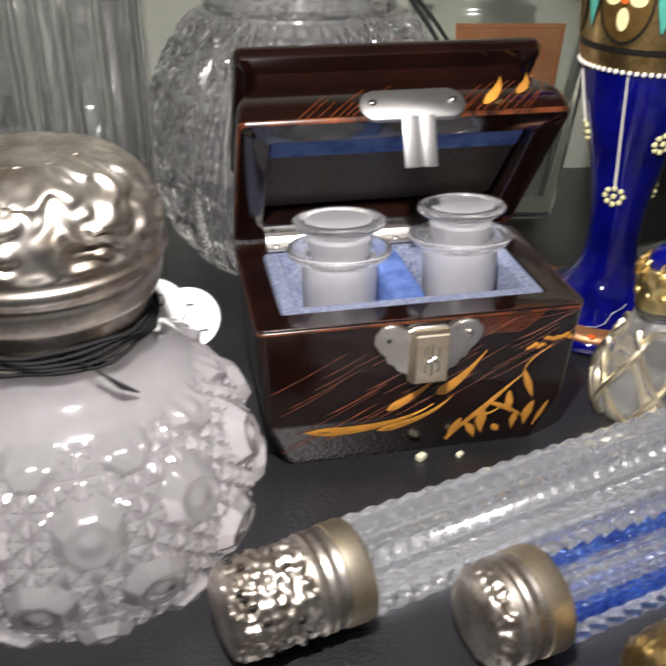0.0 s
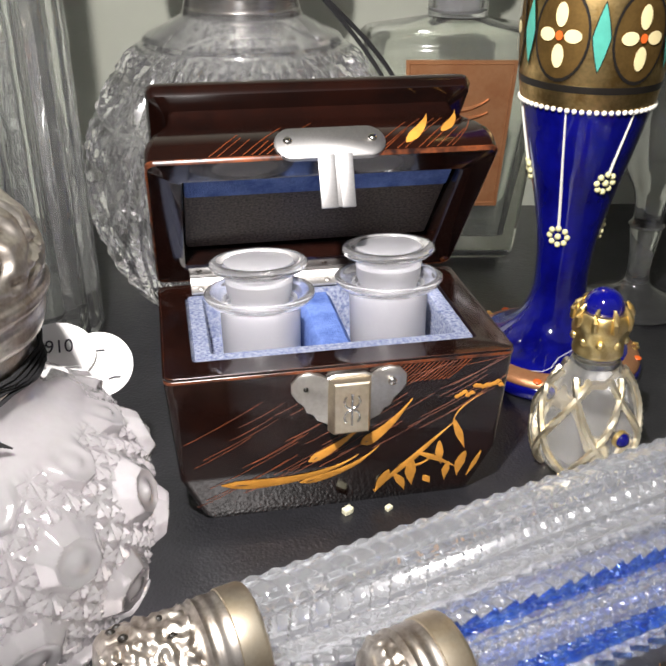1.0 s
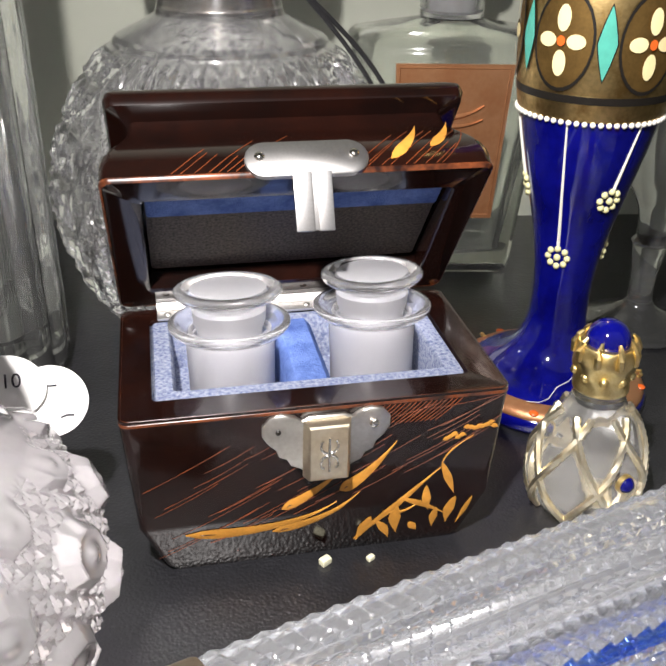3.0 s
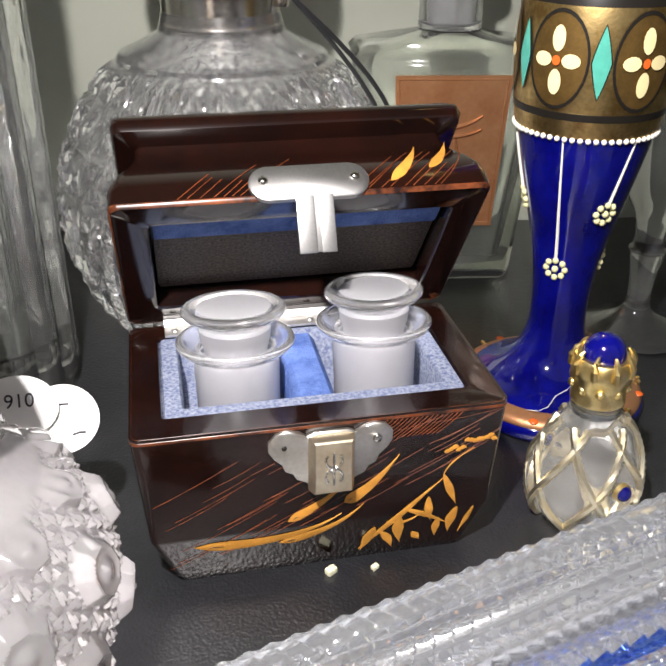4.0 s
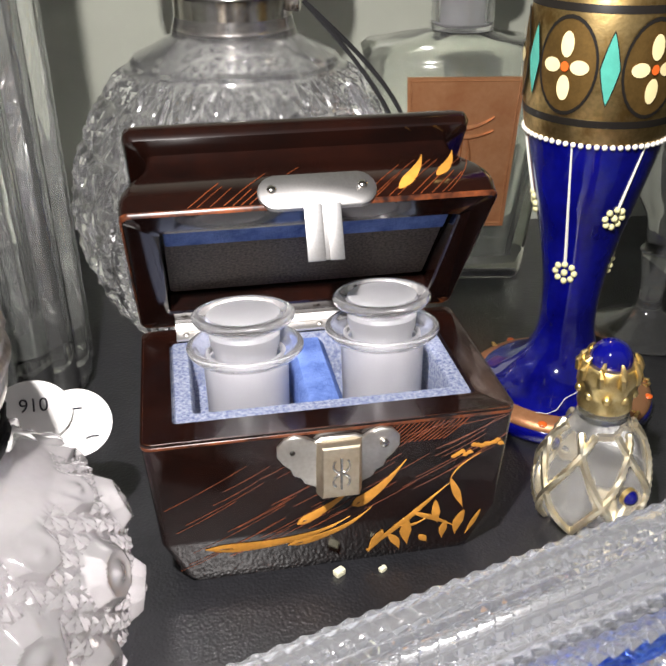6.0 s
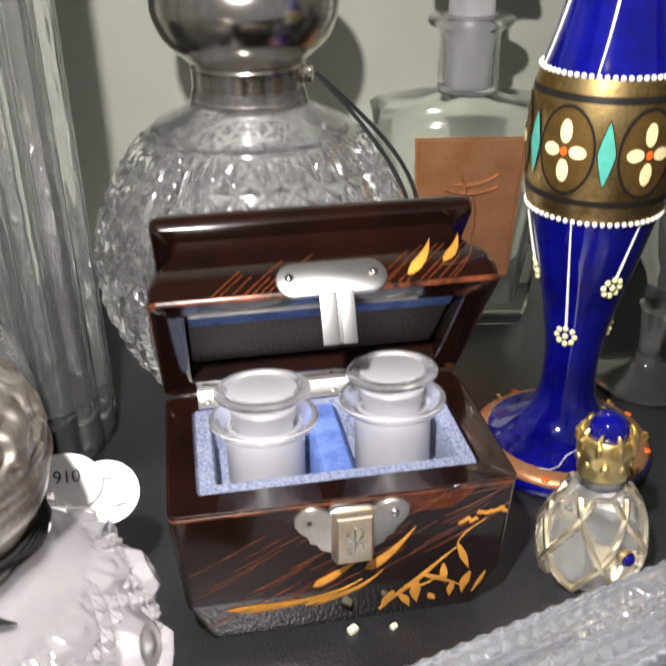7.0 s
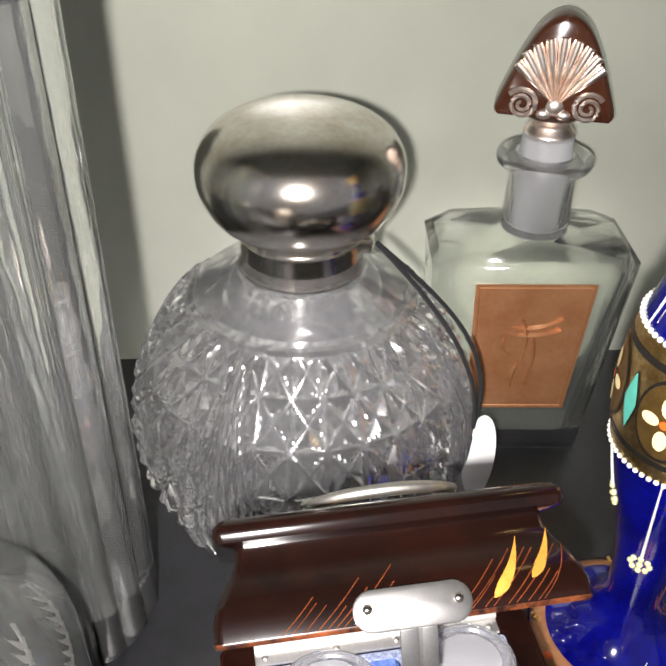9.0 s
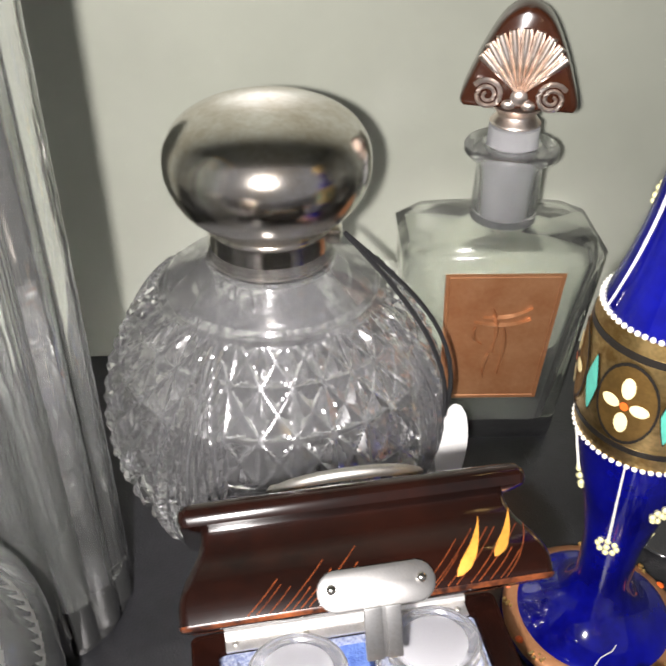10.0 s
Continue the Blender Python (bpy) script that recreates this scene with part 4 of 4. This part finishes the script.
# ---- lay-down scent flasks ----
def flask(at, turn, length, glass, cap, cap_len, tones, label, sides=6, roll=0, twist=0.0):
    top = thing("laydown_flask", label, "bottle", at, turn, "flasks lying on the shelf")
    lie = pose(0, 0, 0, 0, 90, 0) @ pose(0, 0, 0, 0, 0, roll)
    R = 0.0104

    def cut(a, z, r):
        q = a * sides / (2 * math.pi)
        f = (q % 1) - 0.5
        poly = (math.cos(math.pi / sides) / math.cos(f * 2 * math.pi / sides)) ** 0.55 * 0.97
        near = max(0, 1 - (0.5 - abs(f)) / 0.10)
        groove = max(0, 1 - abs((0.5 - abs(f)) - 0.16) / 0.06)
        side = int(math.floor(q)) % 2
        s = (z / 0.0042 + (1.1 if side else -1.1) * f) % 1
        step = (s if s < 0.85 else (1 - s) * 5.67) * 0.0019 * max(0, 1 - (abs(f) / 0.29) ** 8)
        if len(tones) == 6 and tones[1] == BLUEGLASS and 0.17 < abs(f) < 0.42:
            step = 0.0010 * abs(math.sin(math.pi * z / 0.0032)) * math.sin(math.pi * (abs(f) - 0.17) / 0.25)
        tooth = 1 - abs((z / 0.0048) % 1 - 0.5) * 2
        return r * poly - 0.0006 + step + near * (0.0006 + 0.0006 * tooth) - 0.0012 * groove

    n = int(length / 0.00045)
    bm = turned([(R * 0.7, cap_len - 0.001)] + [(R, cap_len + length * i / n) for i in range(n + 1)] + [(R * 0.7, cap_len + length + 0.001)], 180, cut)
    if len(tones) > 1:
        for f in bm.faces:
            c = f.calc_center_median()
            q = math.atan2(c.y, c.x) * sides / (2 * math.pi)
            k = int(math.floor(q)) % len(tones)
            if tones[1] == BLUEGLASS:
                k = 1 if int(math.floor(q * 3)) % 5 in (0, 3) else 0
            f.material_index = k
    part("glass_body", bm, tones, top, smooth=12, m=lie)
    rings = [(0.0060, 0.0), (0.0082, 0.0006), (0.0094, 0.0024), (0.0097, 0.0060), (0.0097, cap_len - 0.0115), (0.0104, cap_len - 0.0105), (0.0100, cap_len - 0.0095), (0.0104, cap_len - 0.0085),
             (0.0101, cap_len - 0.0070), (0.0103, cap_len - 0.0060), (0.0103, cap_len - 0.0006), (0.0098, cap_len)]

    def pierced(a, z, r):
        if z < 0.0008 or z > cap_len - 0.012:
            return r
        return r + 0.0011 * noise.noise(Vector((math.cos(a) * 6, math.sin(a) * 6, z * 620 + turn)))

    dense = []
    for (r0, z0), (r1, z1) in zip(rings, rings[1:]):
        k = max(1, int((z1 - z0) / 0.0004))
        dense += [(r0 + (r1 - r0) * i / k, z0 + (z1 - z0) * i / k) for i in range(k)]
    part("silver_cap", turned(dense + [rings[-1]], 120, pierced), cap, top, "embossed silver screw cap", smooth=50, m=lie)
    band = [(0.0100, cap_len - 0.0058), (0.0106, cap_len - 0.0054), (0.0107, cap_len - 0.0012), (0.0104, cap_len - 0.0004), (0.0098, cap_len - 0.0004)]
    part("collar_band", turned(band, 72, closed=True), YELLOWED, top, "yellowed plain silver collar", m=lie)
    if cap_len > 0.02:
        rnd = random.Random(4)
        for i in range(26):
            a, z = i * 2.4, 0.0022 + 0.0135 * rnd.random()
            ca, sa = math.cos(a), math.sin(a)
            part("pierced_hole", blob(bmesh.new(), (0.0094 * ca, 0.0094 * sa, z), (0.0008, 0.0008, 0.0010), 8, 6), ENAMELBLACK, top, "dark pierced hole in the cap", m=lie)
    return top


flask((-0.0545, -0.0515, 0.0104), 15.2, 0.13, None, TARNISH, 0.0290, [FLASKGLASS], "clear cut glass lay-down scent flask with embossed silver cap", roll=15)
flask((-0.0080, -0.0620, 0.0104), 13.6, 0.12, None, TARNISH, 0.0165, [FLASKGLASS, BLUEGLASS, FLASKGLASS, BLUEGLASS, FLASKGLASS, FLASKGLASS], "blue and clear cut glass lay-down scent flask with silver cap", roll=15)
flask((0.0170, -0.0830, 0.0104), 12.0, 0.11, None, GOLD, 0.0165, [BROWN, PAINTGOLD, ENAMELBLACK, BROWN, PAINTGOLD, ENAMELBLACK], "brown and gilt enamelled lay-down flask with gilt cap", roll=15)


# ---- other glass ----
def engraved_bottle():
    top = thing("engraved_glass_bottle", "round clear glass bottle engraved with leaf sprays", "bottle", (-0.1015, 0.0520, 0.0))
    prof = smooth_profile([(0.0220, 0.0), (0.0260, 0.002), (0.0280, 0.014), (0.0285, 0.034), (0.0280, 0.050), (0.0250, 0.062), (0.0190, 0.0705), (0.0110, 0.0750), (0.0080, 0.0780), (0.0080, 0.0850)], 6)
    inner = [(0.0066, 0.0850), (0.0066, 0.0770), (0.0180, 0.0690), (0.0262, 0.0480), (0.0255, 0.0100), (0.0040, 0.0070)]
    part("glass_body", turned(prof + inner, 64), FLUTED, top)

    def on(a, z, h):
        for (r0, z0), (r1, z1) in zip(prof, prof[1:]):
            if z0 <= z <= z1:
                r = r0 + (r1 - r0) * (z - z0) / (z1 - z0) + h
                return (r * math.cos(a), r * math.sin(a), z)
        return (0.008 * math.cos(a), 0.008 * math.sin(a), z)

    for k in range(3):
        a0 = radians(-74 + 32 * k)
        for i in range(9):
            for s in (-1, 1):
                a, z = a0 + 0.045 * i - 0.15, 0.046 + 0.0026 * i
                p = bezier((a, z), (a + s * 0.05, z + 0.0010 + s * 0.002), (a + s * 0.10, z + 0.0030), 8)
                part("engraved_leaf", ribbon(bmesh.new(), p, leaf_widths(8, 0.0026, 0.5), lambda x, y, h: on(x, y, 0.0001 + h), 0.0002), ENGRAVED, top)


def stem_glass():
    top = thing("stemmed_glass_bottle", "clear glass bottle on a slender stem", "bottle", (0.1290, 0.0960, 0.0))
    prof = smooth_profile([(0.0180, 0.0), (0.0185, 0.0015), (0.0120, 0.0045), (0.0050, 0.0090), (0.0040, 0.0180), (0.0055, 0.0290), (0.0062, 0.0310), (0.0050, 0.0330), (0.0060, 0.0420), (0.0120, 0.0540), (0.0160, 0.0700),
                           (0.0165, 0.1000), (0.0130, 0.1200), (0.0080, 0.1280)], 5)
    low = [p for p in prof if p[1] < 0.0315]
    part("foot", turned(low, 56), FLUTED, top)
    part("glass_body", turned([low[-1]] + [p for p in prof if p[1] >= 0.0315], 56, lambda a, z, r: r * (1 + 0.03 * math.cos(8 * a))), FLUTED, top)


engraved_bottle()
stem_glass()


# ---- crumbs ----
for x, y, s in ((0.0010, 0.0008, 0.0013), (0.0112, 0.0002, 0.0009)):
    bm = box(bmesh.new(), -s, -s * 0.7, 0, s, s * 0.7, s * 1.3, s * 0.3)
    tagged(part("crumb", bm, CRUMB, None, m=pose(x, y - 0.001, 0.0, 0, 0, 30)), "pale yellow crumb lying on the shelf", "crumb")

# ---- lint ----
lint = bmesh.new()
tube(lint, [(0.0660, 0.0430, 0.0085), (0.0680, 0.0400, 0.0098), (0.0710, 0.0405, 0.0104), (0.0740, 0.0425, 0.0125), (0.0775, 0.0430, 0.0138), (0.0795, 0.0445, 0.0142)], 0.00009, 5)
tagged(part("lint_thread", lint, PAPER, None), "fine white lint thread on the blue foot", "thread")
